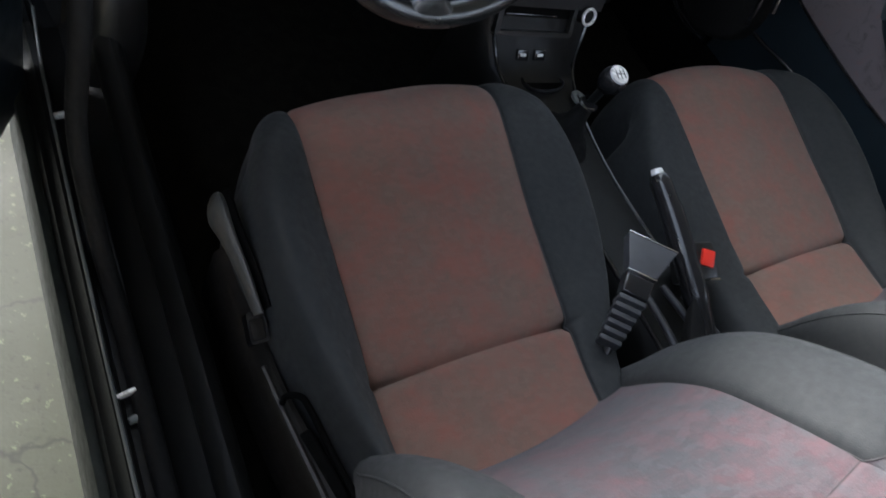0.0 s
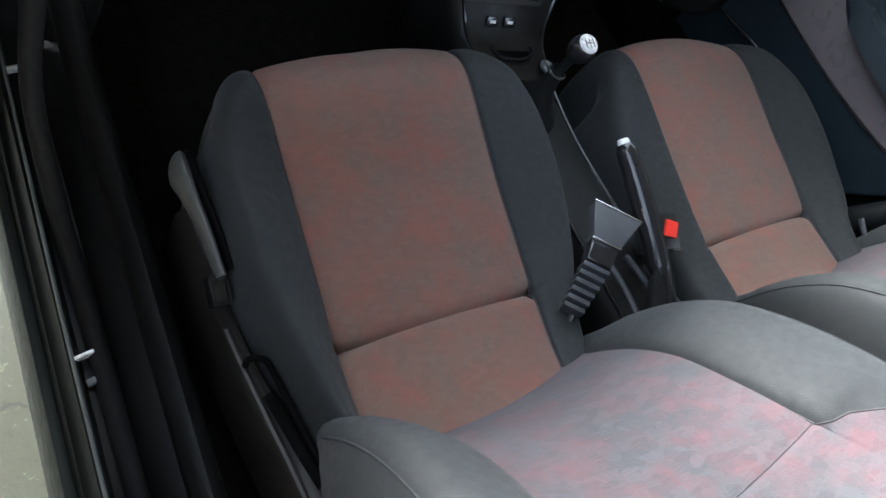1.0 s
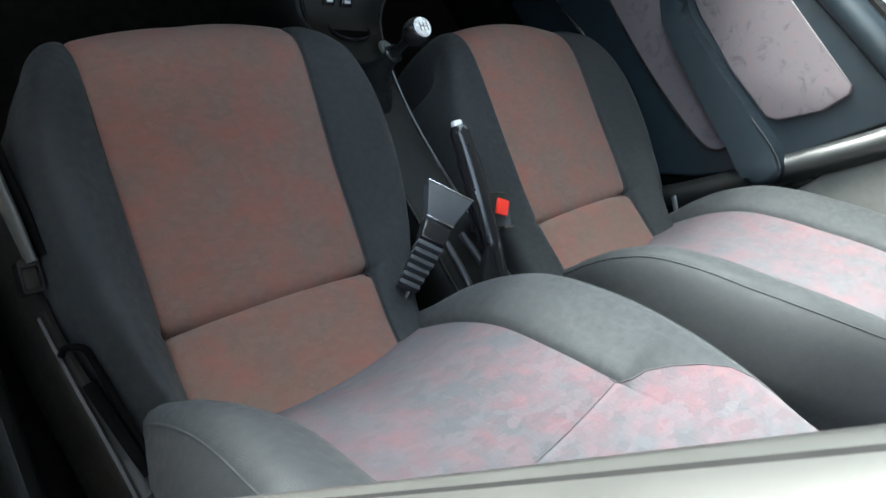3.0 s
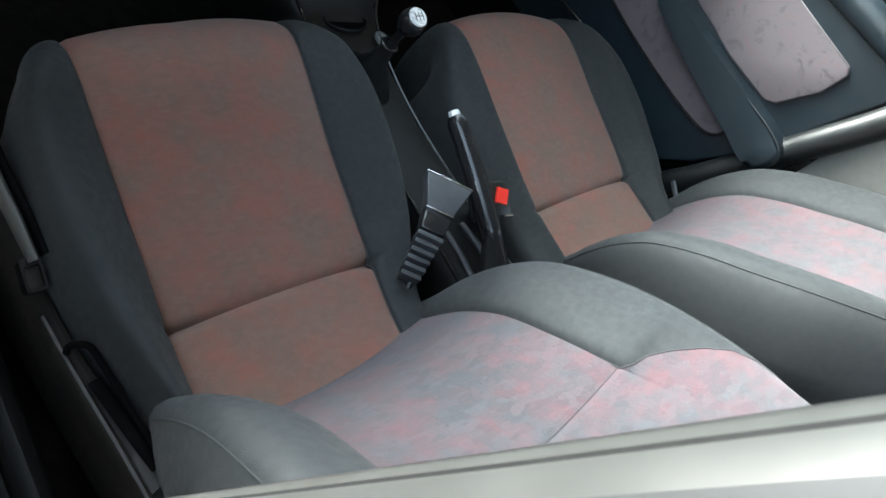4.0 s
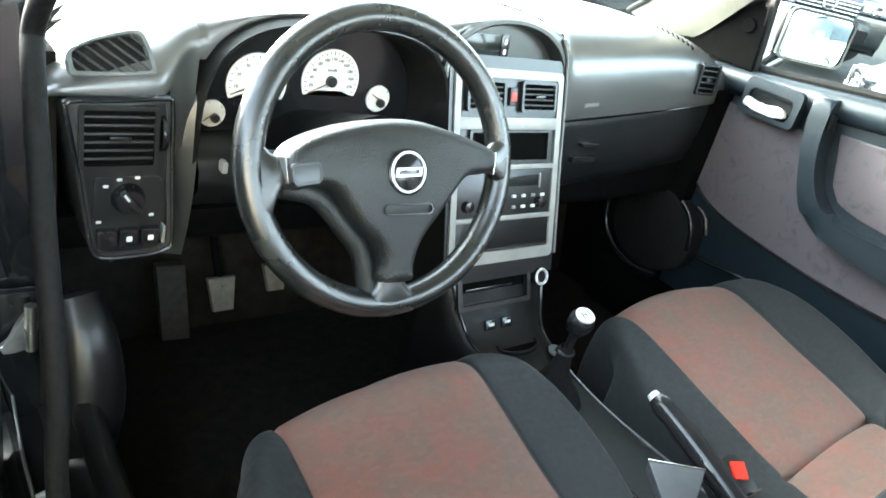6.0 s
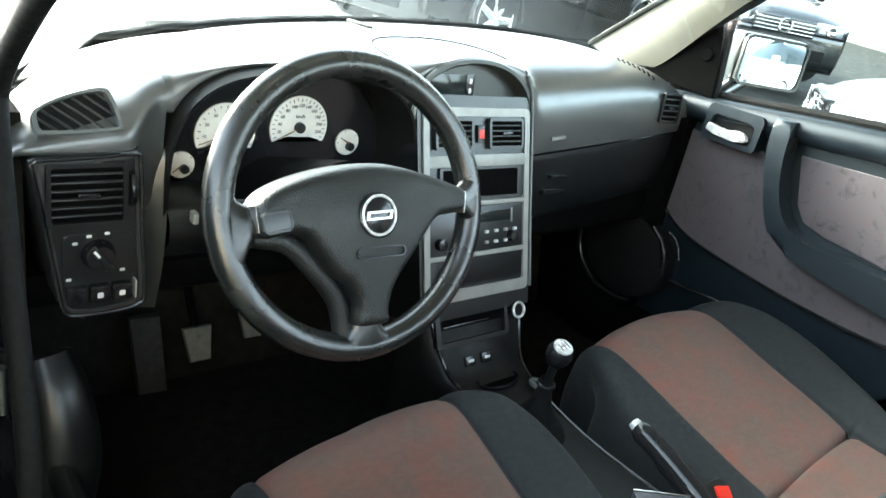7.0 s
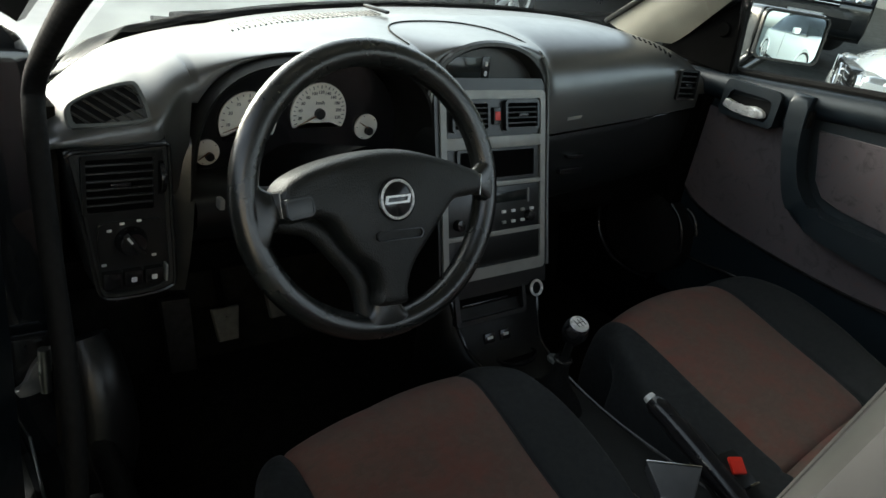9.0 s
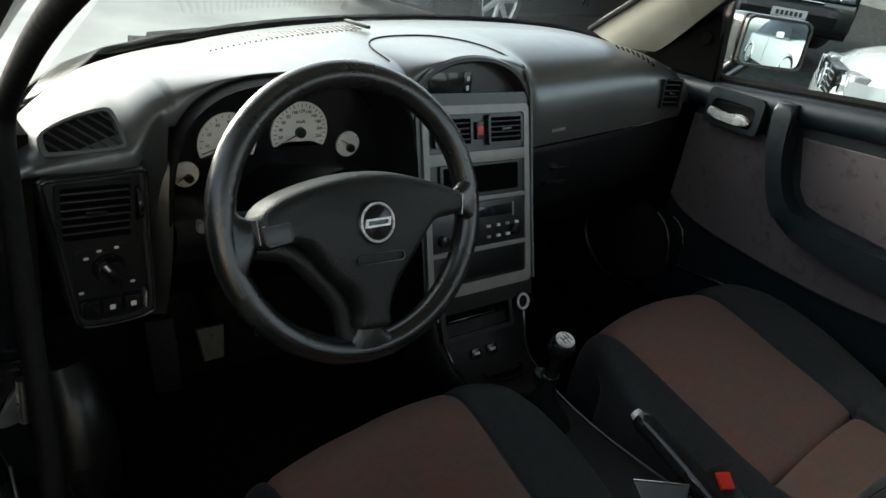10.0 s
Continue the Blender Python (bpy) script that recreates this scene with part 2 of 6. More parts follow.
def floor_mat():
    m, t, b = nodes_of("painted_concrete")
    big = noise_tex(t, 1.6, 6.0, 0.6)
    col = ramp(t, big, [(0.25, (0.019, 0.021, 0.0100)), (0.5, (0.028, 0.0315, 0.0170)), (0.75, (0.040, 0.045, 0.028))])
    fine = noise_tex(t, 60.0, 4.0, 0.65)
    spots = ramp(t, fine, [(0.30, (0.5,) * 3), (0.42, (1.0,) * 3), (0.62, (1.0,) * 3), (0.66, (2.6,) * 3)])
    mul = t.nodes.new("ShaderNodeMix")
    mul.data_type, mul.blend_type = "RGBA", "MULTIPLY"
    mul.inputs[0].default_value = 0.8
    t.links.new(col, mul.inputs[6])
    t.links.new(spots, mul.inputs[7])
    warp = add(t, "ShaderNodeTexNoise", Scale=3.0, Detail=5.0)
    t.links.new(coords(t), warp.inputs["Vector"])
    cracks = add(t, "ShaderNodeTexVoronoi", Scale=1.9)
    cracks.feature = "DISTANCE_TO_EDGE"
    t.links.new(warp.outputs["Color"], cracks.inputs["Vector"])
    line = ramp(t, cracks.outputs["Distance"], [(0.0, (0.10,) * 3), (0.006, (0.35,) * 3), (0.014, (1.0,) * 3)])
    mul2 = t.nodes.new("ShaderNodeMix")
    mul2.data_type, mul2.blend_type = "RGBA", "MULTIPLY"
    mul2.inputs[0].default_value = 0.6
    t.links.new(mul.outputs[2], mul2.inputs[6])
    t.links.new(line, mul2.inputs[7])
    t.links.new(mul2.outputs[2], b.inputs["Base Color"])
    t.links.new(ramp(t, noise_tex(t, 7.0, 4.0), [(0.3, (0.55,) * 3), (0.7, (0.8,) * 3)]), b.inputs["Roughness"])
    bump(t, b, fine, 0.25, 0.003)
    return m


FLOOR = floor_mat()


# ---- mesh helpers ----
def finish(name, bm, mat, smooth=True):
    me = bpy.data.meshes.new(name)
    bmesh.ops.recalc_face_normals(bm, faces=bm.faces[:])
    bm.to_mesh(me)
    bm.free()
    me.materials.append(mat)
    if smooth:
        me.polygons.foreach_set("use_smooth", [True] * len(me.polygons))
        me.set_sharp_from_angle(angle=radians(42))
    return me


def thing(name, bm, mat, label, category, group="", kind="", smooth=True):
    return tagged(new(name, finish(name, bm, mat, smooth)), label, category, group, kind)


def holder(name, at, label, category, group="", kind=""):
    ob = new(name)
    ob.empty_display_size = 0.05
    ob.location = at
    return tagged(ob, label, category, group, kind)


def part(name, bm, mat, parent, label="", smooth=True):
    ob = new(name, finish(name, bm, mat, smooth))
    root = parent
    shift = Vector()
    while root is not None:
        shift += root.location
        root = root.parent
    ob.parent = parent
    ob.location = -shift
    return tagged(ob, label)


def box(x0, x1, y0, y1, z0, z1, bevel=0.0, bm=None, seg=2):
    bm = bm or bmesh.new()
    r = bmesh.ops.create_cube(bm, size=1.0)
    vs = r["verts"]
    bmesh.ops.scale(bm, vec=(x1 - x0, y1 - y0, z1 - z0), verts=vs)
    bmesh.ops.translate(bm, vec=((x0 + x1) / 2, (y0 + y1) / 2, (z0 + z1) / 2), verts=vs)
    if bevel:
        es = list({e for v in vs for e in v.link_edges})
        bmesh.ops.bevel(bm, geom=es, offset=bevel, segments=seg, affect="EDGES", profile=0.6)
    return bm


def turned(bm, m):
    bmesh.ops.transform(bm, matrix=m, verts=bm.verts[:])
    return bm


def smooth_path(pts, n):
    """Catmull-Rom curve through the points, n steps a span."""
    p = [Vector(q) for q in pts]
    p = [p[0] * 2 - p[1]] + p + [p[-1] * 2 - p[-2]]
    out = []
    for i in range(1, len(p) - 2):
        a, b, c, d = p[i - 1:i + 3]
        for k in range(n):
            s = k / n
            out.append(0.5 * ((2 * b) + (c - a) * s + (2 * a - 5 * b + 4 * c - d) * s * s + (3 * b - a - 3 * c + d) * s ** 3))
    out.append(p[-2])
    return out


def tube(path, radius, sides=10, bm=None, closed=False, squash=1.0, side_axis=None):
    """Round bar along a path; radius may be a list."""
    bm = bm or bmesh.new()
    n = len(path)
    rings = []
    last = None
    for i, p in enumerate(path):
        p = Vector(p)
        a = Vector(path[i - 1]) if (i or closed) else p
        b = Vector(path[(i + 1) % n]) if (i < n - 1 or closed) else p
        d = (b - a).normalized()
        ref = Vector(side_axis) if side_axis else (last if last is not None else (Vector((0, 0, 1)) if abs(d.z) < 0.9 else Vector((1, 0, 0))))
        u = (ref - d * ref.dot(d)).normalized()
        last = u
        v = d.cross(u)
        r = radius[i] if isinstance(radius, (list, tuple)) else radius
        rings.append([bm.verts.new(p + u * (r * math.cos(2 * math.pi * k / sides)) + v * (r * squash * math.sin(2 * math.pi * k / sides))) for k in range(sides)])
    last_ring = n if closed else n - 1
    for i in range(last_ring):
        a, b = rings[i], rings[(i + 1) % n]
        for k in range(sides):
            bm.faces.new((a[k], a[(k + 1) % sides], b[(k + 1) % sides], b[k]))
    if not closed:
        bm.faces.new(rings[0])
        bm.faces.new(rings[-1])
    return bm


def lathe(profile, m, sides=24, bm=None):
    """Turned body from (radius, height) pairs, placed by m."""
    bm = bm or bmesh.new()
    rings = []
    for r, h in profile:
        rings.append([bm.verts.new(m @ Vector((max(r, 1e-4) * math.cos(2 * math.pi * k / sides), max(r, 1e-4) * math.sin(2 * math.pi * k / sides), h))) for k in range(sides)])
    for a, b in zip(rings, rings[1:]):
        for k in range(sides):
            bm.faces.new((a[k], a[(k + 1) % sides], b[(k + 1) % sides], b[k]))
    bm.faces.new(rings[0])
    bm.faces.new(rings[-1])
    return bm


def sheet(rows, thick=0.0, push=None, bm=None):
    """Surface through rows of points; with a thickness it is closed along the direction push."""
    bm = bm or bmesh.new()

    def skin(rs):
        vs = [[bm.verts.new(p) for p in r] for r in rs]
        for a, b in zip(vs, vs[1:]):
            for k in range(len(a) - 1):
                bm.faces.new((a[k], a[k + 1], b[k + 1], b[k]))
        return vs
    top = skin(rows)
    if thick:
        push = Vector(push or (0, 0, -1)) * thick
        low = skin([[Vector(p) + push for p in r] for r in rows])
        edge = lambda q: q[0] + [r[-1] for r in q[1:-1]] + q[-1][::-1] + [r[0] for r in q[-2:0:-1]]
        ea, eb = edge(top), edge(low)
        for k in range(len(ea)):
            j = (k + 1) % len(ea)
            bm.faces.new((ea[k], ea[j], eb[j], eb[k]))
    return bm


def prism(outline, m, depth, bevel=0.0, bm=None):
    """A plate of the given flat outline (u, v), thick along -w, placed by m."""
    own = bmesh.new()
    top = [own.verts.new((u, v, 0)) for u, v in outline]
    low = [own.verts.new((u, v, -depth)) for u, v in outline]
    f = own.faces.new(top)
    own.faces.new(low[::-1])
    n = len(top)
    for k in range(n):
        own.faces.new((top[k], low[k], low[(k + 1) % n], top[(k + 1) % n]))
    if bevel:
        bmesh.ops.bevel(own, geom=list(f.edges), offset=bevel, segments=3, affect="EDGES", profile=0.5)
    bmesh.ops.triangulate(own, faces=[q for q in own.faces if len(q.verts) > 4])
    bmesh.ops.transform(own, matrix=m, verts=own.verts[:])
    if bm is None:
        return own
    tmp = bpy.data.meshes.new("tmp")
    own.to_mesh(tmp)
    own.free()
    bm.from_mesh(tmp)
    bpy.data.meshes.remove(tmp)
    return bm


def oval(cx, cy, rx, ry, n=28, a0=0.0, a1=360.0):
    return [(cx + rx * math.cos(radians(a0 + (a1 - a0) * k / n)), cy + ry * math.sin(radians(a0 + (a1 - a0) * k / n))) for k in range(n if a1 - a0 >= 360 else n + 1)]


def rounded(x0, x1, y0, y1, r, n=5):
    pts = []
    for cx, cy, a in ((x1 - r, y1 - r, 0), (x0 + r, y1 - r, 90), (x0 + r, y0 + r, 180), (x1 - r, y0 + r, 270)):
        for k in range(n + 1):
            q = radians(a + 90 * k / n)
            pts.append((cx + r * math.cos(q), cy + r * math.sin(q)))
    return pts


def ring_frame(outer, inner, m, depth, bm=None):
    """Frame between two outlines of equal count."""
    bm = bm or bmesh.new()
    n = len(outer)
    a = [bm.verts.new(m @ Vector((u, v, 0))) for u, v in outer]
    b = [bm.verts.new(m @ Vector((u, v, 0))) for u, v in inner]
    c = [bm.verts.new(m @ Vector((u, v, -depth))) for u, v in outer]
    d = [bm.verts.new(m @ Vector((u, v, -depth))) for u, v in inner]
    for k in range(n):
        j = (k + 1) % n
        bm.faces.new((a[k], a[j], b[j], b[k]))
        bm.faces.new((c[k], c[j], d[j], d[k]))
        bm.faces.new((a[k], a[j], c[j], c[k]))
        bm.faces.new((b[k], b[j], d[j], d[k]))
    return bm


def facing(at, normal, up=(0, 0, 1)):
    """Frame at a point: w along the normal, v as near to up as may be."""
    w = Vector(normal).normalized()
    v = (Vector(up) - w * Vector(up).dot(w)).normalized()
    u = v.cross(w)
    return Matrix(((u.x, v.x, w.x, at[0]), (u.y, v.y, w.y, at[1]), (u.z, v.z, w.z, at[2]), (0, 0, 0, 1)))


def words(name, text, m, size, mat, parent, align="CENTER", label=""):
    cu = bpy.data.curves.new(name, "FONT")
    cu.body, cu.size, cu.align_x, cu.align_y, cu.extrude = text, size, align, "CENTER", 0.0003
    tmp = bpy.data.objects.new(name, cu)
    scene.collection.objects.link(tmp)
    me = bpy.data.meshes.new_from_object(tmp.evaluated_get(bpy.context.evaluated_depsgraph_get()))
    bpy.data.objects.remove(tmp)
    bm = bmesh.new()
    bm.from_mesh(me)
    bpy.data.meshes.remove(me)
    return part(name, turned(bm, m), mat, parent, label, smooth=False)


# ---- ground and surroundings ----
def ground_height(x, y):
    return 0.035 * min(12.0, max(0.0, x - 5.0)) + 0.06 * min(12.0, max(0.0, y - 1.2))


def build_ground():
    xs = [-400, -60, -12, -6, -3] + [k * 0.5 for k in range(61)] + [60, 400]
    ys = [-400, -60] + [k * 0.5 - 10 for k in range(71)] + [60, 400]
    rows = [[Vector((x, y, ground_height(x, y))) for x in xs] for y in ys]
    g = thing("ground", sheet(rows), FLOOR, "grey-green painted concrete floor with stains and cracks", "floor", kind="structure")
    return g


build_ground()
# unseen ceilings added to hold sky light off the cabin; warm tone tints bounce
CEILING = plain("light_block_paint", (0.22, 0.195, 0.16), 0.8, scale=2)
thing("ceiling", box(-2.4, 18.0, -2.2, 1.9, 3.6, 3.75), CEILING, "unseen ceiling added to block sky light over the car", "ceiling", kind="structure")
thing("ceiling", box(-2.4, 1.6, -6.0, -2.2, 3.6, 3.75), CEILING, "unseen ceiling added to block sky light behind the car", "ceiling", kind="structure")
# sunlit ground ahead: the brightness is put into a much paler colour than FLOOR
thing("pavement", sheet([[Vector((x, y, ground_height(x, y) + 0.004)) for x in [-60, -12, -6, -3] + [k * 0.5 for k in range(9)]] for y in [1.5, 2.0] + [2.2 + 0.5 * k for k in range(40)] + [60]]), plain("sunlit_concrete", (0.42, 0.43, 0.41), 0.8, vary=0.2, scale=1.5, grain=0.3, grain_scale=60), "concrete forecourt with its sunlit brightness put into the colour", "pavement", kind="structure")
thing("road", sheet([[Vector((x, y, ground_height(x, y) + 0.006)) for x in [4.6 + 0.5 * k for k in range(40)] + [60]] for y in [-30, -10, -6, -3] + [0.5 * k for k in range(40)] + [60]]), plain("worn_asphalt", (0.030, 0.033, 0.030), 0.85, vary=0.3, scale=6, grain=0.5, grain_scale=120, spec=0.25), "dark worn asphalt of the yard", "road", kind="structure")
# walls added to shape the light: left and back bounce warm, right cuts side light
thing("wall_left", box(-9.2, -9.0, -6.0, 1.9, 0.0, 3.75), plain("wall_paint", (0.40, 0.31, 0.21), 0.8, scale=2), "unseen warm-toned wall added to bounce light into the car", "wall", kind="structure")
thing("wall_right", box(18.0, 18.2, -14.0, 16.0, 0.0, 5.0), plain("far_wall_paint", (0.22, 0.22, 0.21), 0.8, scale=2), "grey wall added beyond the parked cars to cut side light", "wall", kind="structure")
thing("wall_back", box(-9.2, -2.4, -6.2, -6.0, 0.0, 3.75), plain("back_wall_paint", (0.42, 0.36, 0.28), 0.8, scale=2), "unseen warm-toned wall added to bounce light into the car", "wall", kind="structure")


# ---- seats ----
CUSHION = [(-0.075, 0.478), (-0.03, 0.474), (0.03, 0.468), (0.060, 0.463), (0.071, 0.452), (0.082, 0.463), (0.13, 0.471), (0.22, 0.487),
           (0.31, 0.505), (0.375, 0.515), (0.410, 0.512), (0.436, 0.497), (0.453, 0.462), (0.460, 0.39), (0.45, 0.31)]
BACK = [(-0.030, 0.455), (-0.042, 0.492), (-0.052, 0.530), (-0.070, 0.580), (-0.100, 0.632), (-0.150, 0.684), (-0.196, 0.722), (-0.203, 0.7255), (-0.211, 0.735), (-0.27, 0.783), (-0.34, 0.835), (-0.42, 0.895), (-0.47, 0.935), (-0.497, 0.945), (-0.52, 0.930)]
# widths at stations along the cushion and up the backrest: (panel, bolster edge, bolster rise) on either side
STATIONS = (-0.075, 0.0, 0.07, 0.13, 0.22, 0.31, 0.38, 0.42, 0.46)
HEIGHTS = (0.455, 0.53, 0.632, 0.684, 0.7255, 0.783, 0.835, 0.895, 0.945)
DRIVER_SEAT = {
    "cushion": {-1: ((0.160, 0.159, 0.154, 0.150, 0.149, 0.149, 0.147, 0.145, 0.142), (0.195, 0.207, 0.222, 0.232, 0.240, 0.236, 0.220, 0.204, 0.184), (0.038, 0.044, 0.047, 0.047, 0.045, 0.034, 0.018, 0.005, 0.0)),
                1: ((0.113, 0.124, 0.141, 0.147, 0.153, 0.163, 0.171, 0.175, 0.176), (0.160, 0.186, 0.224, 0.258, 0.284, 0.290, 0.282, 0.268, 0.244), (0.004, 0.006, 0.008, 0.010, 0.012, 0.010, 0.004, 0.0, 0.0))},
    "back": {-1: ((0.150, 0.148, 0.150, 0.156, 0.156, 0.150, 0.135, 0.115, 0.100), (0.212, 0.236, 0.256, 0.262, 0.262, 0.238, 0.200, 0.168, 0.140), (0.050, 0.052, 0.052, 0.050, 0.046, 0.037, 0.023, 0.012, 0.004)),
             1: ((0.160, 0.140, 0.124, 0.118, 0.118, 0.116, 0.110, 0.104, 0.096), (0.205, 0.230, 0.246, 0.248, 0.244, 0.222, 0.190, 0.162, 0.138), (0.014, 0.026, 0.034, 0.034, 0.033, 0.027, 0.018, 0.010, 0.003))},
    "cross_seam": 7.0, "climb": 8.2, "reach": 0.0, "lean": 0.13}
PASSENGER_SEAT = {
    "cushion": {-1: ((0.205, 0.190, 0.180, 0.174, 0.167, 0.161, 0.157, 0.153, 0.150), (0.262, 0.264, 0.268, 0.272, 0.272, 0.258, 0.236, 0.218, 0.200), (0.0, 0.0, 0.0, 0.002, 0.004, 0.004, 0.002, 0.0, 0.0)),
                1: ((0.125, 0.138, 0.156, 0.171, 0.181, 0.191, 0.195, 0.195, 0.190), (0.175, 0.205, 0.252, 0.276, 0.296, 0.294, 0.276, 0.252, 0.222), (0.020, 0.030, 0.040, 0.046, 0.050, 0.046, 0.030, 0.012, 0.0))},
    "back": {-1: ((0.165, 0.158, 0.150, 0.146, 0.146, 0.143, 0.135, 0.120, 0.105), (0.212, 0.240, 0.262, 0.268, 0.270, 0.262, 0.230, 0.185, 0.150), (0.020, 0.030, 0.040, 0.042, 0.042, 0.040, 0.030, 0.014, 0.004)),
             1: ((0.190, 0.186, 0.182, 0.180, 0.180, 0.176, 0.160, 0.135, 0.110), (0.225, 0.255, 0.280, 0.290, 0.292, 0.285, 0.255, 0.205, 0.160), (0.014, 0.026, 0.036, 0.038, 0.038, 0.036, 0.026, 0.012, 0.004))},
    "cross_seam": 11.0, "climb": 0.5, "reach": 0.030, "lean": 0.0}
FINE = 5


def blend(keys, values, x):
    """Smooth curve through the stations."""
    if x <= keys[0]:
        return values[0]
    for k in range(len(keys) - 1):
        if x <= keys[k + 1]:
            t = (x - keys[k]) / (keys[k + 1] - keys[k])
            slope = []
            for j in (k, k + 1):
                lo, hi = max(0, j - 1), min(len(keys) - 1, j + 1)
                slope.append((values[hi] - values[lo]) / (keys[hi] - keys[lo]) * (keys[k + 1] - keys[k]))
            return (2 * t ** 3 - 3 * t * t + 1) * values[k] + (t ** 3 - 2 * t * t + t) * slope[0] + (3 * t * t - 2 * t ** 3) * values[k + 1] + (t ** 3 - t * t) * slope[1]
    return values[-1]


def ease(t):
    t = min(1.0, max(0.0, t))
    return t * t * (3 - 2 * t)


def mixed(a, b, s):
    s = min(1.0, max(0.0, s))
    s = s * s * (3 - 2 * s)
    return a + (b - a) * s


def profile_normal(path, i, k=1):
    a, b = path[max(0, i - k)], path[min(len(path) - 1, i + k)]
    d = (b - a).normalized()
    return Vector((0, -d.z, d.y))


def build_cushion(seat, cx, dy, widths):
    line = smooth_path([(0, y, z) for y, z in CUSHION], FINE)
    # the cross seam does not dent the bolsters
    level = [Vector((0, p.y, max(p.z, 0.468 + 0.03 * (p.y - 0.03)))) if 0.03 < p.y < 0.13 else p for p in line]
    top = next(i for i, p in enumerate(line) if p.y > 0.455)
    along = [p.y if i < top else 0.46 for i, p in enumerate(line)]
    at = lambda side, k, i: blend(STATIONS, widths[side][k], along[i])
    rows = []
    for i, p in enumerate(line):
        n = profile_normal(line, i)
        a, b = -at(-1, 0, i), at(1, 0, i)
        row = []
        for j in range(25):
            s = j / 12 - 1
            x = (a + b) / 2 + (b - a) / 2 * s
            front = ease((p.y - 0.24) / 0.20)
            row.append(Vector((cx + x, p.y + dy - 0.012 * front * s * s, p.z)) + n * (0.010 * (1 - s * s) - 0.05 * max(0.0, abs(s) - 0.92)))
        rows.append(row)
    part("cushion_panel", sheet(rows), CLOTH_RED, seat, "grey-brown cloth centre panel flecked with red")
    for side in (-1, 1):
        rows = []
        for i, p in enumerate(line):
            n = profile_normal(level, i, 2)
            w, h, r = at(side, 0, i), at(side, 1, i), at(side, 2, i)
            prof = ((0.0, -0.005), (0.05, 0.0015 + 0.12 * r), (0.32, 0.50 * r + 0.003), (0.60, 0.92 * r + 0.002), (0.80, 0.95 * r - 0.001), (0.93, 0.62 * r - 0.010), (1.0, -0.028), (1.01, -0.065), (0.99, -0.12), (0.85, -0.155))
            pts = smooth_path([(f, z, 0) for f, z in prof], 3)
            fill = level[i].z - p.z
            front = ease((p.y - 0.20) / 0.22)
            row = []
            for j, q in enumerate(pts):
                f = min(1.0, q.x)
                full = 1.0 if side < 0 else 0.35
                back = front * (0.012 + 0.034 * full * f ** 2.4)
                drop = front * 0.018 * full * f ** 1.6
                row.append(Vector((cx + side * (w + (h - w) * q.x), p.y + dy - back, p.z - drop + fill * min(1.0, j / 5))) + n * q.y)
            rows.append(row)
        part("cushion_bolster", sheet(rows), CLOTH_GREY, seat, "charcoal cloth side bolster")
        part("cushion_seam", tube([r[1] - Vector((side * 0.001, 0, 0.001)) for r in rows[:-2]], 0.0011, 6), SEAM, seat, "dark stitched seam")
    part("cushion_base", box(cx - 0.17, cx + 0.17, -0.05 + dy, 0.42 + dy, 0.29, 0.42, 0.03), BLACK, seat, "black plastic underside")


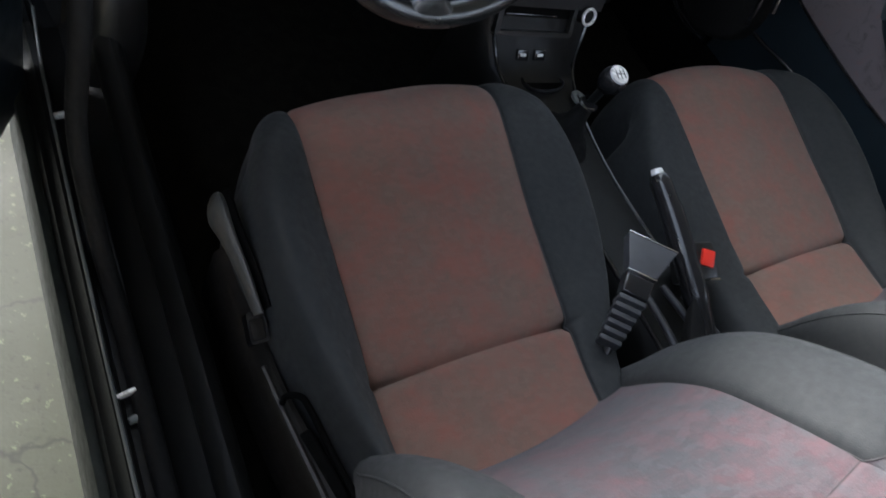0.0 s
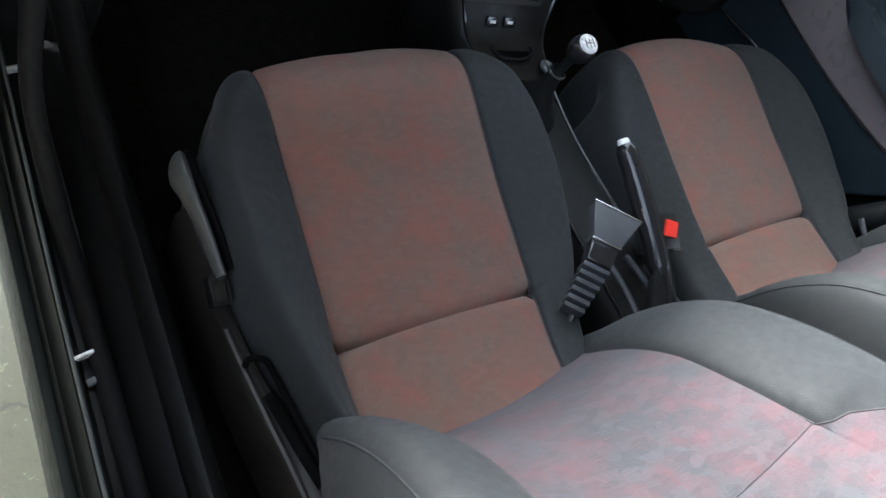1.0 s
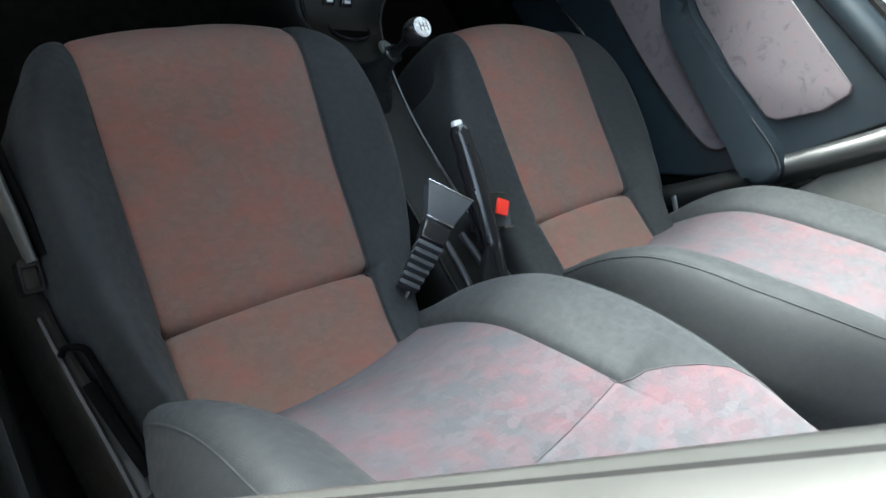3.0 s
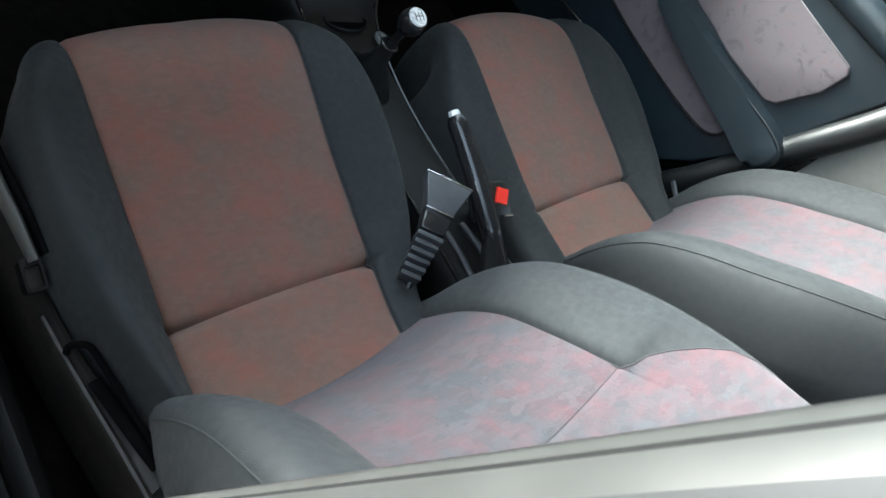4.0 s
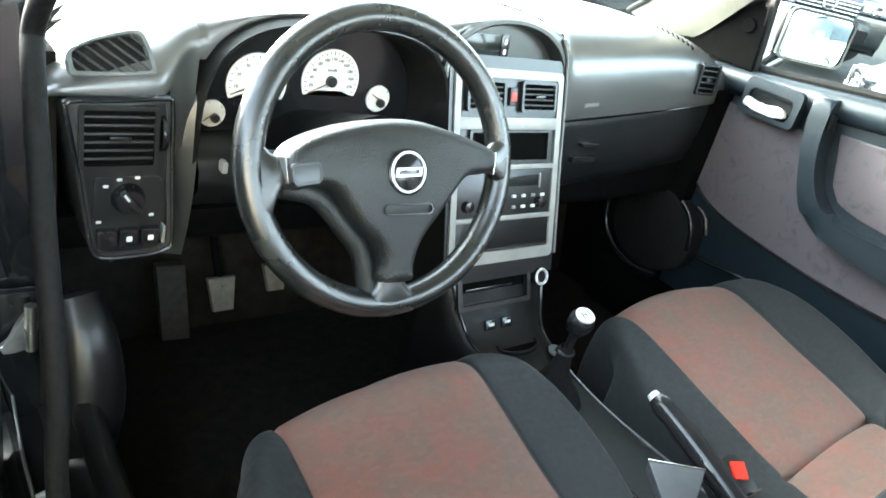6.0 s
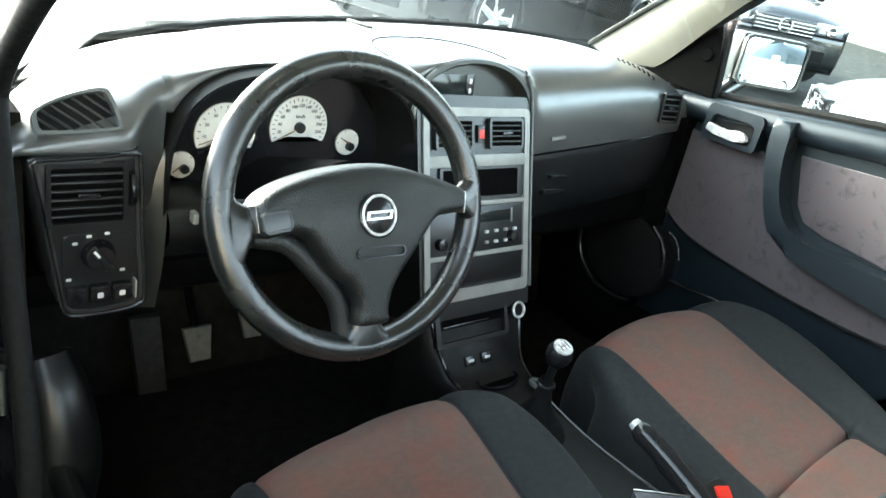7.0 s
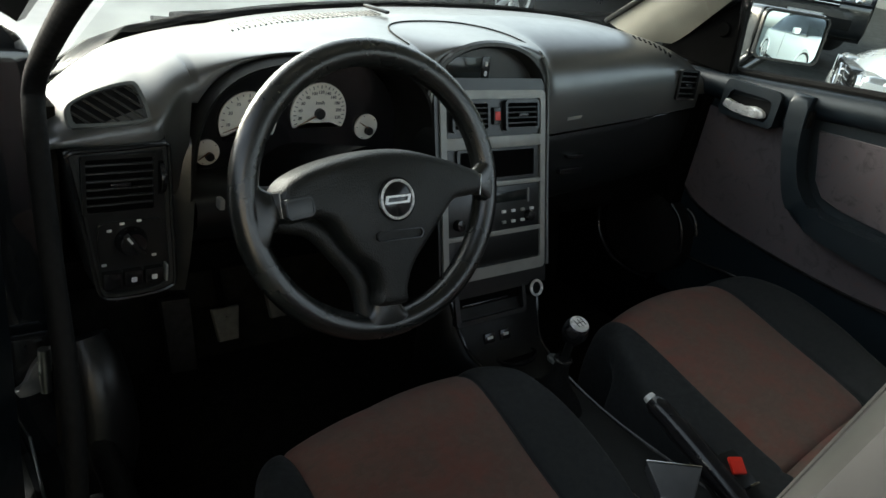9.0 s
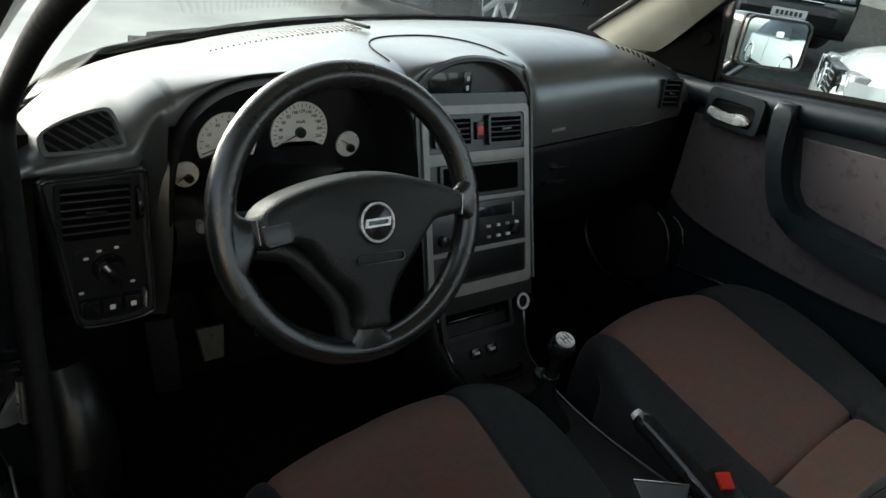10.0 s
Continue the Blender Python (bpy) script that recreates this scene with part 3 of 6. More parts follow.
def build_backrest(seat, cx, dy, widths, cross_seam, rise):
    dented = smooth_path([(0, y, z) for y, z in BACK], FINE)
    tail = len(dented)
    # the bolsters bridge the dent of the cross seam
    lo, hi = 6 * FINE - 1, 8 * FINE + 1
    back = [dented[lo].lerp(dented[hi], (i - lo) / (hi - lo)) if lo < i < hi else p for i, p in enumerate(dented)]
    crown = max(range(tail), key=lambda i: back[i].z)
    up = [p.z if i < crown else 0.945 for i, p in enumerate(back)]
    at = lambda side, k, i: blend(HEIGHTS, widths[side][k], up[i])
    groove = int(round(cross_seam * FINE))

    def outward(i, k=1):
        n = -profile_normal(back, i, k)
        return Vector((0, abs(n.y), abs(n.z))) if i < tail - 2 * FINE - 4 else n * (1 if n.y > 0 else -1)

    rows = []
    for i, p in enumerate(back):
        p = p.lerp(dented[i], 0.3) if groove < 8 * FINE else p
        n = outward(i, 4)
        a, b = -at(-1, 0, i), at(1, 0, i)
        dip = -0.0012 * math.exp(-((i - groove) / 1.6) ** 2)
        rows.append([Vector((cx + (a + b) / 2 + (b - a) / 2 * s, p.y + dy, p.z)) + n * (-0.012 * (1 - s * s) + dip) for s in [k / 8 - 1 for k in range(17)]])
    part("backrest_panel", sheet(rows), CLOTH_SKYLIT, seat, "red-flecked patchwork seat cloth panel, toned lilac for bluish sky light")
    part("backrest_seam", tube([q + Vector((0, 0.0002, 0.0003)) for q in rows[groove]], 0.0006, 6), SEAM_PALE, seat, "fine horizontal seam")
    for side in (-1, 1):
        rows = []
        for i, p in enumerate(back):
            n = outward(i, 8 if 3 * FINE < i < 11 * FINE else 2)
            w, h, r = at(side, 0, i), at(side, 1, i), at(side, 2, i)
            flat = ease((i - groove) / 9)
            prof = [(w, -0.003 + 0.003 * flat), (w + 0.006, mixed(0.004 + 0.2 * r, 0.002, flat)), (w + 0.34 * (h - w), mixed(0.62 * r + 0.006, 0.45 * r + 0.004, flat)), (w + 0.68 * (h - w), r), (w + 0.89 * (h - w), 0.78 * r), (h, 0.1 * r), (h + 0.004, -0.035), (h, -0.09), (h - 0.03, -0.125)]
            pts = smooth_path([(x, z, 0) for x, z in prof], 2)
            rows.append([Vector((cx + side * q.x, p.y + dy, p.z)) + n * q.y for q in pts])
        # the seam rises towards the outer edge
        across = len(rows[0])
        climb = [rise * (1.0 if side > 0 else 0.62) * FINE / 3 * min(1.0, j / 9) ** 0.8 for j in range(across)]

        def between(at_row, j):
            k = min(tail - 2, int(at_row))
            return rows[k][j].lerp(rows[k + 1][j], at_row - k)

        lower = [[between(k / groove * (groove + climb[j]), j) for j in range(across)] for k in range(groove + 1)]
        upper = [[between(groove + climb[j] + k / 28 * (tail - 1.001 - groove - climb[j]), j) for j in range(across)] for k in range(29)]
        part("backrest_bolster", sheet(lower), CLOTH_GREY, seat, "charcoal cloth side bolster")
        part("upper_backrest", sheet(upper), CLOTH_SKYLIT, seat, "patchwork cloth wrapping the upper backrest")
        part("backrest_seam", tube([q + Vector((0, 0.0003, 0.0003)) for q in upper[0]], 0.0007, 6), SEAM_PALE, seat, "fine stitched seam")
        part("backrest_piping", tube([r[8] for r in lower[2:groove + 1]], 0.0012, 6), CLOTH_GREY, seat, "raised piping along the bolster")
        part("backrest_seam", tube([r[0] + Vector((0, 0.001, 0.002)) for r in rows[:groove + 1]], 0.0009, 6), SEAM, seat, "dark stitched seam")
    rows = []
    for i, p in enumerate(back):
        n = outward(i)
        rows.append([Vector((cx + (at(1 if s > 0 else -1, 1, i) - 0.03) * s, p.y + dy, p.z)) - n * 0.122 for s in (-1, -0.5, 0, 0.5, 1)])
    part("backrest_shell", sheet(rows), BLACK, seat, "black backrest rear shell")


def build_seat_controls(seat, cx, dy, s):
    """Side trim, height lever and recliner on the outer side."""
    ox = cx + s * 0.240
    out = lambda d, y, z: Vector((ox + s * d, y + dy, z))
    inner = smooth_path([out(-0.012, 0.30, 0.425), out(-0.006, 0.20, 0.436), out(-0.004, 0.12, 0.445), out(-0.012, 0.05, 0.452), out(-0.024, -0.02, 0.458), out(-0.040, -0.09, 0.462)], 5)
    edge = smooth_path([out(0.006, 0.30, 0.412), out(0.008, 0.20, 0.428), out(0.006, 0.12, 0.440), out(0.001, 0.05, 0.447), out(-0.006, -0.02, 0.452), out(-0.012, -0.09, 0.456)], 5)
    rows = [[p, p.lerp(q, 0.5) + Vector((0, 0, 0.004)), q, q + Vector((s * 0.004, 0, -0.006)), q + Vector((s * 0.004, 0, -0.10))] for p, q in zip(inner, edge)]
    part("side_cover", sheet(rows), SIDE_TRIM, seat, "brown-grey plastic side trim")
    part("trim_edge", tube([q + Vector((s * 0.001, 0, 0.001)) for q in edge[9:]], 0.0042, 8), SIDE_EDGE, seat, "worn pale edge of the trim")
    lev = smooth_path([out(0.018, 0.316, 0.482), out(0.020, 0.297, 0.490), out(0.019, 0.264, 0.494), out(0.013, 0.225, 0.487), out(0.007, 0.180, 0.473)], 4)
    rad = [0.008, 0.017, 0.021, 0.0225, 0.0225, 0.0215, 0.019, 0.0175, 0.016, 0.0148, 0.0138, 0.013, 0.0125, 0.012, 0.0115, 0.011, 0.011]
    part("height_lever", tube(lev, rad, 14, squash=0.45, side_axis=(0, 0, 1)), LEVER, seat, "matt grey plastic lever")
    # solid black bar in place of the shade behind the lever
    part("lever_gap", tube([p + Vector((-s * 0.011, 0.004, 0.001)) for p in lev[1:]], [r * 0.9 for r in rad[1:]], 10, squash=0.35, side_axis=(0, 0, 1)), MATT, seat, "black bar standing for the shade behind the lever")
    socket = Matrix.Translation(out(0.010, 0.168, 0.468)) @ pose(0, 0, 0, 18)
    part("lever_socket", ring_frame(rounded(-0.010, 0.010, -0.016, 0.018, 0.004), rounded(-0.0075, 0.0075, -0.012, 0.010, 0.003), socket, 0.016), BLACK_GLOSS, seat, "black lever socket")
    part("socket_tab", turned(box(-0.0075, 0.0075, -0.012, 0.010, -0.014, -0.003, 0.002), socket), SIDE_TRIM, seat, "grey tab in the socket")
    loop = smooth_path([out(0.006, 0.088, 0.452), out(0.002, 0.092, 0.459), out(-0.010, 0.086, 0.464), out(-0.015, 0.070, 0.465), out(-0.022, 0.010, 0.468), out(-0.030, -0.040, 0.470)], 5)
    part("recliner_slot", tube(loop, 0.0035, 8), MATT, seat, "black edge of the recliner slot")
    hole = smooth_path([out(-0.006, 0.052, 0.4565), out(-0.010, 0.030, 0.459), out(-0.018, -0.015, 0.462), out(-0.026, -0.05, 0.463)], 4)
    # solid black bar painting the recess shade
    part("recliner_recess", tube(hole, 0.007, 8, squash=0.5, side_axis=(1, 0, 0)), MATT, seat, "black bar standing for the shade in the recliner recess")
    part("backrest_hinge", box(min(ox - s * 0.05, ox - s * 0.012), max(ox - s * 0.05, ox - s * 0.012), -0.13 + dy, -0.055 + dy, 0.40, 0.520, 0.010), BLACK, seat, "black hinge cover")


def build_seat(cx, dy, label, flip, spec):
    seat = holder("car_seat", (cx, 0.2 + dy, 0.25), label, "car seat", "front seats")
    build_cushion(seat, cx, dy, spec["cushion"])
    build_backrest(seat, cx, dy, spec["back"], spec["cross_seam"], spec["climb"])
    for side in (-1, 1):
        part("seat_rail", box(cx + side * 0.17 - 0.02, cx + side * 0.17 + 0.02, -0.1 + dy, 0.33 + dy, 0.25, 0.30, 0.006), STEEL, seat, "dull steel runner bolted to the floor")
    if flip < 0:
        build_seat_controls(seat, cx, dy, flip)
    else:
        part("belt_anchor", tube(smooth_path([(cx + 0.268, 0.020 + dy, 0.49), (cx + 0.262, -0.005 + dy, 0.482), (cx + 0.258, -0.030 + dy, 0.476)], 4), 0.006, 8, squash=0.5), BUCKLE, seat, "dark belt anchor")
    skew = Matrix.Identity(4)
    for ob in seat.children_recursive:
        skew[1][0] = 0.105 if ob.name.startswith(("backrest", "upper")) else 0.055
        ob.data.transform(Matrix.Translation((cx, 0, 0)) @ skew @ Matrix.Translation((-cx, 0, 0)))
        if ob.name.startswith("cushion"):
            # front edge of the cushion reaches further forward on one side
            for v in ob.data.vertices:
                v.co.y += ease((v.co.y - dy - 0.12) / 0.30) * (spec["reach"] + spec["lean"] * min(0.2, max(0.0, v.co.x - cx)))
    return seat


build_seat(-0.346, 0.0, "red-flecked brown cloth front seat with charcoal bolsters beside the open door", -1, DRIVER_SEAT)
build_seat(0.362, 0.024, "red-flecked brown cloth front seat with charcoal bolsters beside the closed door", 1, PASSENGER_SEAT)


# ---- steering wheel ----
def build_steering_wheel():
    c, n = Vector((-0.351, 0.484, 0.812)), Vector((0, -0.930, 0.368))
    m = facing(c, n)
    w = holder("steering_wheel", c, "black leather three-spoke steering wheel with worn grain", "steering wheel")
    R = 0.1690
    ring = [m @ Vector((R * 1.04 * math.cos(2 * math.pi * k / 72), R * math.sin(2 * math.pi * k / 72), 0)) for k in range(72)]
    part("rim", tube(ring, 0.0172, 18, closed=True, side_axis=tuple(n)), WHEEL, w, "worn black leather rim")
    # horn pad: a wide T with a stem
    around = [(-0.1475, 0.009), (-0.133, 0.024), (-0.104, 0.0364), (-0.060, 0.0466), (-0.009, 0.0515), (0.035, 0.0478), (0.087, 0.0346), (0.126, 0.021), (0.1415, 0.012), (0.1400, -0.012), (0.122, -0.0165), (0.095, -0.0185),
              (0.0765, -0.033), (0.0500, -0.063), (0.0250, -0.092), (0.0150, -0.119), (0.0120, -0.140), (-0.030, -0.137), (-0.0285, -0.114), (-0.0400, -0.0885), (-0.0600, -0.0715), (-0.0765, -0.0475), (-0.0905, -0.0270), (-0.1090, -0.0215), (-0.1440, -0.0236)]
    loop = smooth_path([(u, v, 0) for u, v in around + around[:1]], 3)[:-1]
    flat = [Vector((q.x, q.y)) for q in loop]
    count = len(flat)
    inward = []
    for k in range(count):
        t = (flat[(k + 1) % count] - flat[k - 1]).normalized()
        inward.append(Vector((t.y, -t.x)))

    def crown(q):
        return 0.012 * math.exp(-((q.x + 0.005) / 0.085) ** 2 - ((q.y + 0.012) / 0.060) ** 2) - 0.10 * max(0.0, q.y) - 1.2 * max(0.0, q.y - 0.02) ** 2 - 0.05 * max(0.0, -0.09 - q.y)

    bm = bmesh.new()
    steps = ((0.0, -0.006), (0.0, 0.022), (0.0018, 0.0305), (0.0050, 0.0352), (0.0090, 0.0372), (0.0125, 0.0378))
    rings = [[bm.verts.new(m @ Vector(((p + i2 * e).x, (p + i2 * e).y, h + crown(p + i2 * e)))) for p, i2 in zip(flat, inward)] for e, h in steps]
    for ra, rb in zip(rings, rings[1:]):
        for k in range(count):
            bm.faces.new((ra[k], ra[(k + 1) % count], rb[(k + 1) % count], rb[k]))
    rim_in = [p + i2 * steps[-1][0] for p, i2 in zip(flat, inward)]

    def within(q):
        hit = False
        for p0, p1 in zip(rim_in, rim_in[1:] + rim_in[:1]):
            if (p0.y > q.y) != (p1.y > q.y) and q.x < (p1.x - p0.x) * (q.y - p0.y) / (p1.y - p0.y) + p0.x:
                hit = not hit
        return hit

    field = [Vector((-0.14 + 0.007 * a + 0.0035 * (b % 2), -0.14 + 0.0062 * b)) for a in range(41) for b in range(32)]
    field = [q for q in field if within(q) and min((q - p).length for p in rim_in) > 0.004]
    pts, _, tris, _, _, _ = delaunay_2d_cdt(rim_in + field, [(k, (k + 1) % count) for k in range(count)], [], 1, 1e-6)
    vs = [rings[-1][k] if k < count else bm.verts.new(m @ Vector((q.x, q.y, steps[-1][1] + crown(q)))) for k, q in enumerate(pts)]
    for tri in tris:
        bm.faces.new([vs[k] for k in tri])
    part("horn_pad", bm, COVER, w, "grained black airbag cover")
    part("spoke_back", tube(smooth_path([m @ Vector((-0.140, -0.022, 0.000)), m @ Vector((-0.100, -0.034, 0.004)), m @ Vector((-0.070, -0.066, 0.004)), m @ Vector((-0.042, -0.105, 0.002)), m @ Vector((-0.032, -0.150, -0.002))], 4), 0.013, 10), COVER, w, "black lower layer of the spokes")
    part("hub_core", lathe([(0.044, -0.03), (0.042, 0.022), (0.0, 0.022)], m, 24), COVER, w, "black hub behind the cover")
    # webs that carry the rim into the three spokes
    up_v, up_u = tuple(m.to_3x3() @ Vector((0, 1, 0))), tuple(m.to_3x3() @ Vector((1, 0, 0)))
    for ends, wide, thick, axis in ((((-0.130, -0.007), (-0.144, -0.008), (-0.151, -0.012), (-0.158, -0.019), (-0.169, -0.018)), (0.0175, 0.0190, 0.0255, 0.0380, 0.0560), 0.010, up_v),
                                    (((0.128, -0.001), (0.142, -0.001), (0.156, -0.001), (0.168, -0.001), (0.176, -0.001)), (0.0140, 0.0150, 0.0235, 0.0350, 0.0500), 0.010, up_v),
                                    (((-0.009, -0.126), (-0.008, -0.138), (-0.007, -0.150), (-0.006, -0.160), (-0.005, -0.169)), (0.0205, 0.0210, 0.0260, 0.0380, 0.0520), 0.009, up_u)):
        path = smooth_path([(u, v, 0) for u, v in ends], 3)
        rad = [q.x for q in smooth_path([(r, 0, 0) for r in wide], 3)]
        web = bmesh.new()
        rows = []
        for q, r in zip(path, rad):
            c0 = m @ Vector((q.x, q.y, 0.010 - 0.5 * thick * (r / wide[-1])))
            rows.append([c0 + Vector(axis) * (r * math.copysign(abs(math.cos(a)) ** 0.7, math.cos(a))) + n * (thick * 1.2 * math.sin(a)) for a in [2 * math.pi * k / 24 for k in range(25)]])
        part("spoke", sheet(rows, bm=web), WHEEL, w, "worn leather web between rim and cover")
    part("horn_button", prism(rounded(-0.0175, 0.0175, -0.0115, 0.0115, 0.0045), m @ Matrix.Translation((-0.129, -0.0065, 0.0425)) @ pose(0, 0, 0, 0, 0, 5), 0.012, 0.003), BLACK, w, "small black thumb button")
    # highlight along the button edge, made as a paler rim
    part("button_rim", ring_frame(rounded(-0.0165, 0.0165, -0.0105, 0.0105, 0.004), rounded(-0.0150, 0.0150, -0.0090, 0.0090, 0.003), m @ Matrix.Translation((-0.129, -0.0065, 0.0432)) @ pose(0, 0, 0, 0, 0, 5), 0.002), BUCKLE, w, "paler rim painting the highlight on the button edge")
    for u, lean in ((-0.1465, 4), (0.1415, -8)):
        part("pad_joint", turned(box(-0.0010, 0.0010, -0.0140, 0.0140, 0.010, 0.0315, 0.0006), m @ pose(u, -0.003, 0, 0, 0, lean)), STEEL, w, "bright joint at the end of the cover")
    bm = m @ Matrix.Translation((-0.0065, -0.0085, 0.0495))
    disc = part("badge", lathe([(0.0265, -0.003), (0.0265, 0.0008), (0.0255, 0.0016), (0.0, 0.0016)], bm), BLACK_GLOSS, w, "round black maker's badge with a plain metal bar")
    part("badge_ring", tube([bm @ Vector((0.0225 * math.cos(2 * math.pi * k / 40), 0.0225 * math.sin(2 * math.pi * k / 40), 0.0018)) for k in range(40)], 0.0017, 8, closed=True), SATIN, disc)
    bar = [(-0.0185, -0.0050), (-0.0055, -0.0050), (0.0165, -0.0050), (0.0185, 0.0050), (0.0055, 0.0050), (-0.0165, 0.0050)]
    part("badge_bar", ring_frame(bar, [(u * 0.80, v * 0.50) for u, v in bar], bm @ Matrix.Translation((0, 0, 0.0032)), 0.0016), SATIN, disc, "plain bright bar outline")
    part("cover_slot", ring_frame(rounded(-0.034, 0.034, -0.0065, 0.0065, 0.006), rounded(-0.0325, 0.0325, -0.005, 0.005, 0.0048), m @ Matrix.Translation((-0.003, -0.051, 0.0477)) @ pose(0, 0, 0, -6, 0, -2), 0.0035), BLACK_GLOSS, w, "moulded outline on the airbag cover")
    # column shroud and stalks
    col = [c - n * 0.02, c - n * 0.10, c - n * 0.22]
    part("column_shroud", tube(col, [0.056, 0.062, 0.070], 18), MATT, w, "black steering column cowl")
    for side in (-1, 1):
        p0 = c - n * 0.06
        p1 = p0 + Vector((side * 0.14, -0.005, 0.012))
        part("stalk", tube(smooth_path([p0 + Vector((side * 0.05, 0, 0)), p0 + Vector((side * 0.10, 0, 0.006)), p1], 4), 0.009, 10, squash=0.7), BLACK, w, "black control stalk")
    return w


build_steering_wheel()


# ---- dashboard ----
DECK = 0.945


def deck_z(x):
    """The deck lies a little higher towards the passenger."""
    return 0.952 + 0.05 * x - 0.09 * (abs(x) / 0.70) ** 6


def stack_y(z):
    return 0.590 + 0.317 * (z - 0.570)


STACK_N = Vector((0, -1, 0.317)).normalized()


def stack(x, z, out=0.0):
    """Frame on the tilted face of the centre stack."""
    p = Vector((x, stack_y(z), z)) + STACK_N * out
    return facing(p, STACK_N)


def vent(name, m, w, h, slats, parent, vanes=3):
    v = part(name, ring_frame(rounded(-w / 2, w / 2, -h / 2, h / 2, 0.006), rounded(-w / 2 + 0.005, w / 2 - 0.005, -h / 2 + 0.005, h / 2 - 0.005, 0.003), m, 0.007), BLACK, parent, "black air vent")
    part("vent_back", prism(rounded(-w / 2 + 0.003, w / 2 - 0.003, -h / 2 + 0.003, h / 2 - 0.003, 0.003), m @ Matrix.Translation((0, 0, -0.0055)), 0.003), MATT, v)
    for k in range(slats):
        z = -h / 2 + 0.008 + (h - 0.016) * (k + 0.5) / slats
        part("slat", turned(box(-w / 2 + 0.004, w / 2 - 0.004, -0.0012, 0.0012, -0.004, 0.0, 0.0009, seg=2), m @ Matrix.Translation((0, z, -0.0012))), SLAT, v)
    for k in range(vanes):
        x = -w / 2 + w * (k + 1) / (vanes + 1)
        part("vane", turned(box(-0.001, 0.001, -h / 2 + 0.005, h / 2 - 0.005, -0.0054, -0.0048), m @ Matrix.Translation((x, 0, 0))), MATT, v)
    part("vent_tab", turned(box(-0.012, 0.012, -0.003, 0.003, -0.003, 0.003, 0.0015), m @ Matrix.Translation((0, 0, 0.0))), BLACK_GLOSS, v)
    return v


def arch(x0, x1, z0, z1, n=22, power=2.6):
    """Flattened arch from one foot to the other, in (x, z)."""
    out = []
    for k in range(n + 1):
        a = math.pi * (1 - k / n)
        c, s = math.cos(a), math.sin(a)
        out.append(((x0 + x1) / 2 + (x1 - x0) / 2 * math.copysign(abs(c) ** (2 / power), c), z0 + (z1 - z0) * abs(s) ** (2 / power)))
    return out


def deck_front(x):
    return 1.02 - 0.26 * (abs(x - 0.08) / 0.70) ** 2 + 0.06 * min(1.0, max(0.0, (-0.42 - x) / 0.15))


def super_arch(x, cx, half, z0, z1, power):
    q = 1 - (abs(x - cx) / half) ** power
    return z0 + (z1 - z0) * q ** (1 / power) if q > 0 else 0.0


def deck_edge(x):
    """Rear edge of the dash skin: depth, height and the squareness of its roll."""
    if x < -0.508:
        end = max(0.0, (-0.672 - x) / 0.028)
        side = (x + 0.570) / 0.060
        y = mixed(0.650 + 0.05 * end ** 2, 0.690, side)
        z = mixed(0.831 - 0.03 * end ** 2, 0.866, side)
        return y, z, mixed(2.6, 4.0, side)
    if x < 0.1395:
        hood = super_arch(x, -0.311, 0.205, 0.739, 0.932, 3.2)
        dome = super_arch(x, 0.0025, 0.138, 0.862, 0.957, 2.15)
        z = max(hood, dome, 0.866 if x < -0.4 else 0.80)
        return (0.699 if hood >= dome else 0.702 + 0.119 * (z - 0.888)), z, mixed(4.0, 4.4, (x + 0.508) / 0.1)
    s = (x - 0.138) / 0.562
    return 0.700 + 0.020 * s * s, mixed(0.862, 0.790 + 0.045 * s, (x - 0.136) / 0.034), 4.0


def deck_surface(x, y):
    """Height of the dash skin over a point of the plan."""
    ye, ze, p = deck_edge(x)
    q = max(0.0, min(1.0, (y - deck_front(x)) / (ye - deck_front(x))))
    return ze + (deck_z(x) - ze) * (1 - q ** p) ** (1 / p)


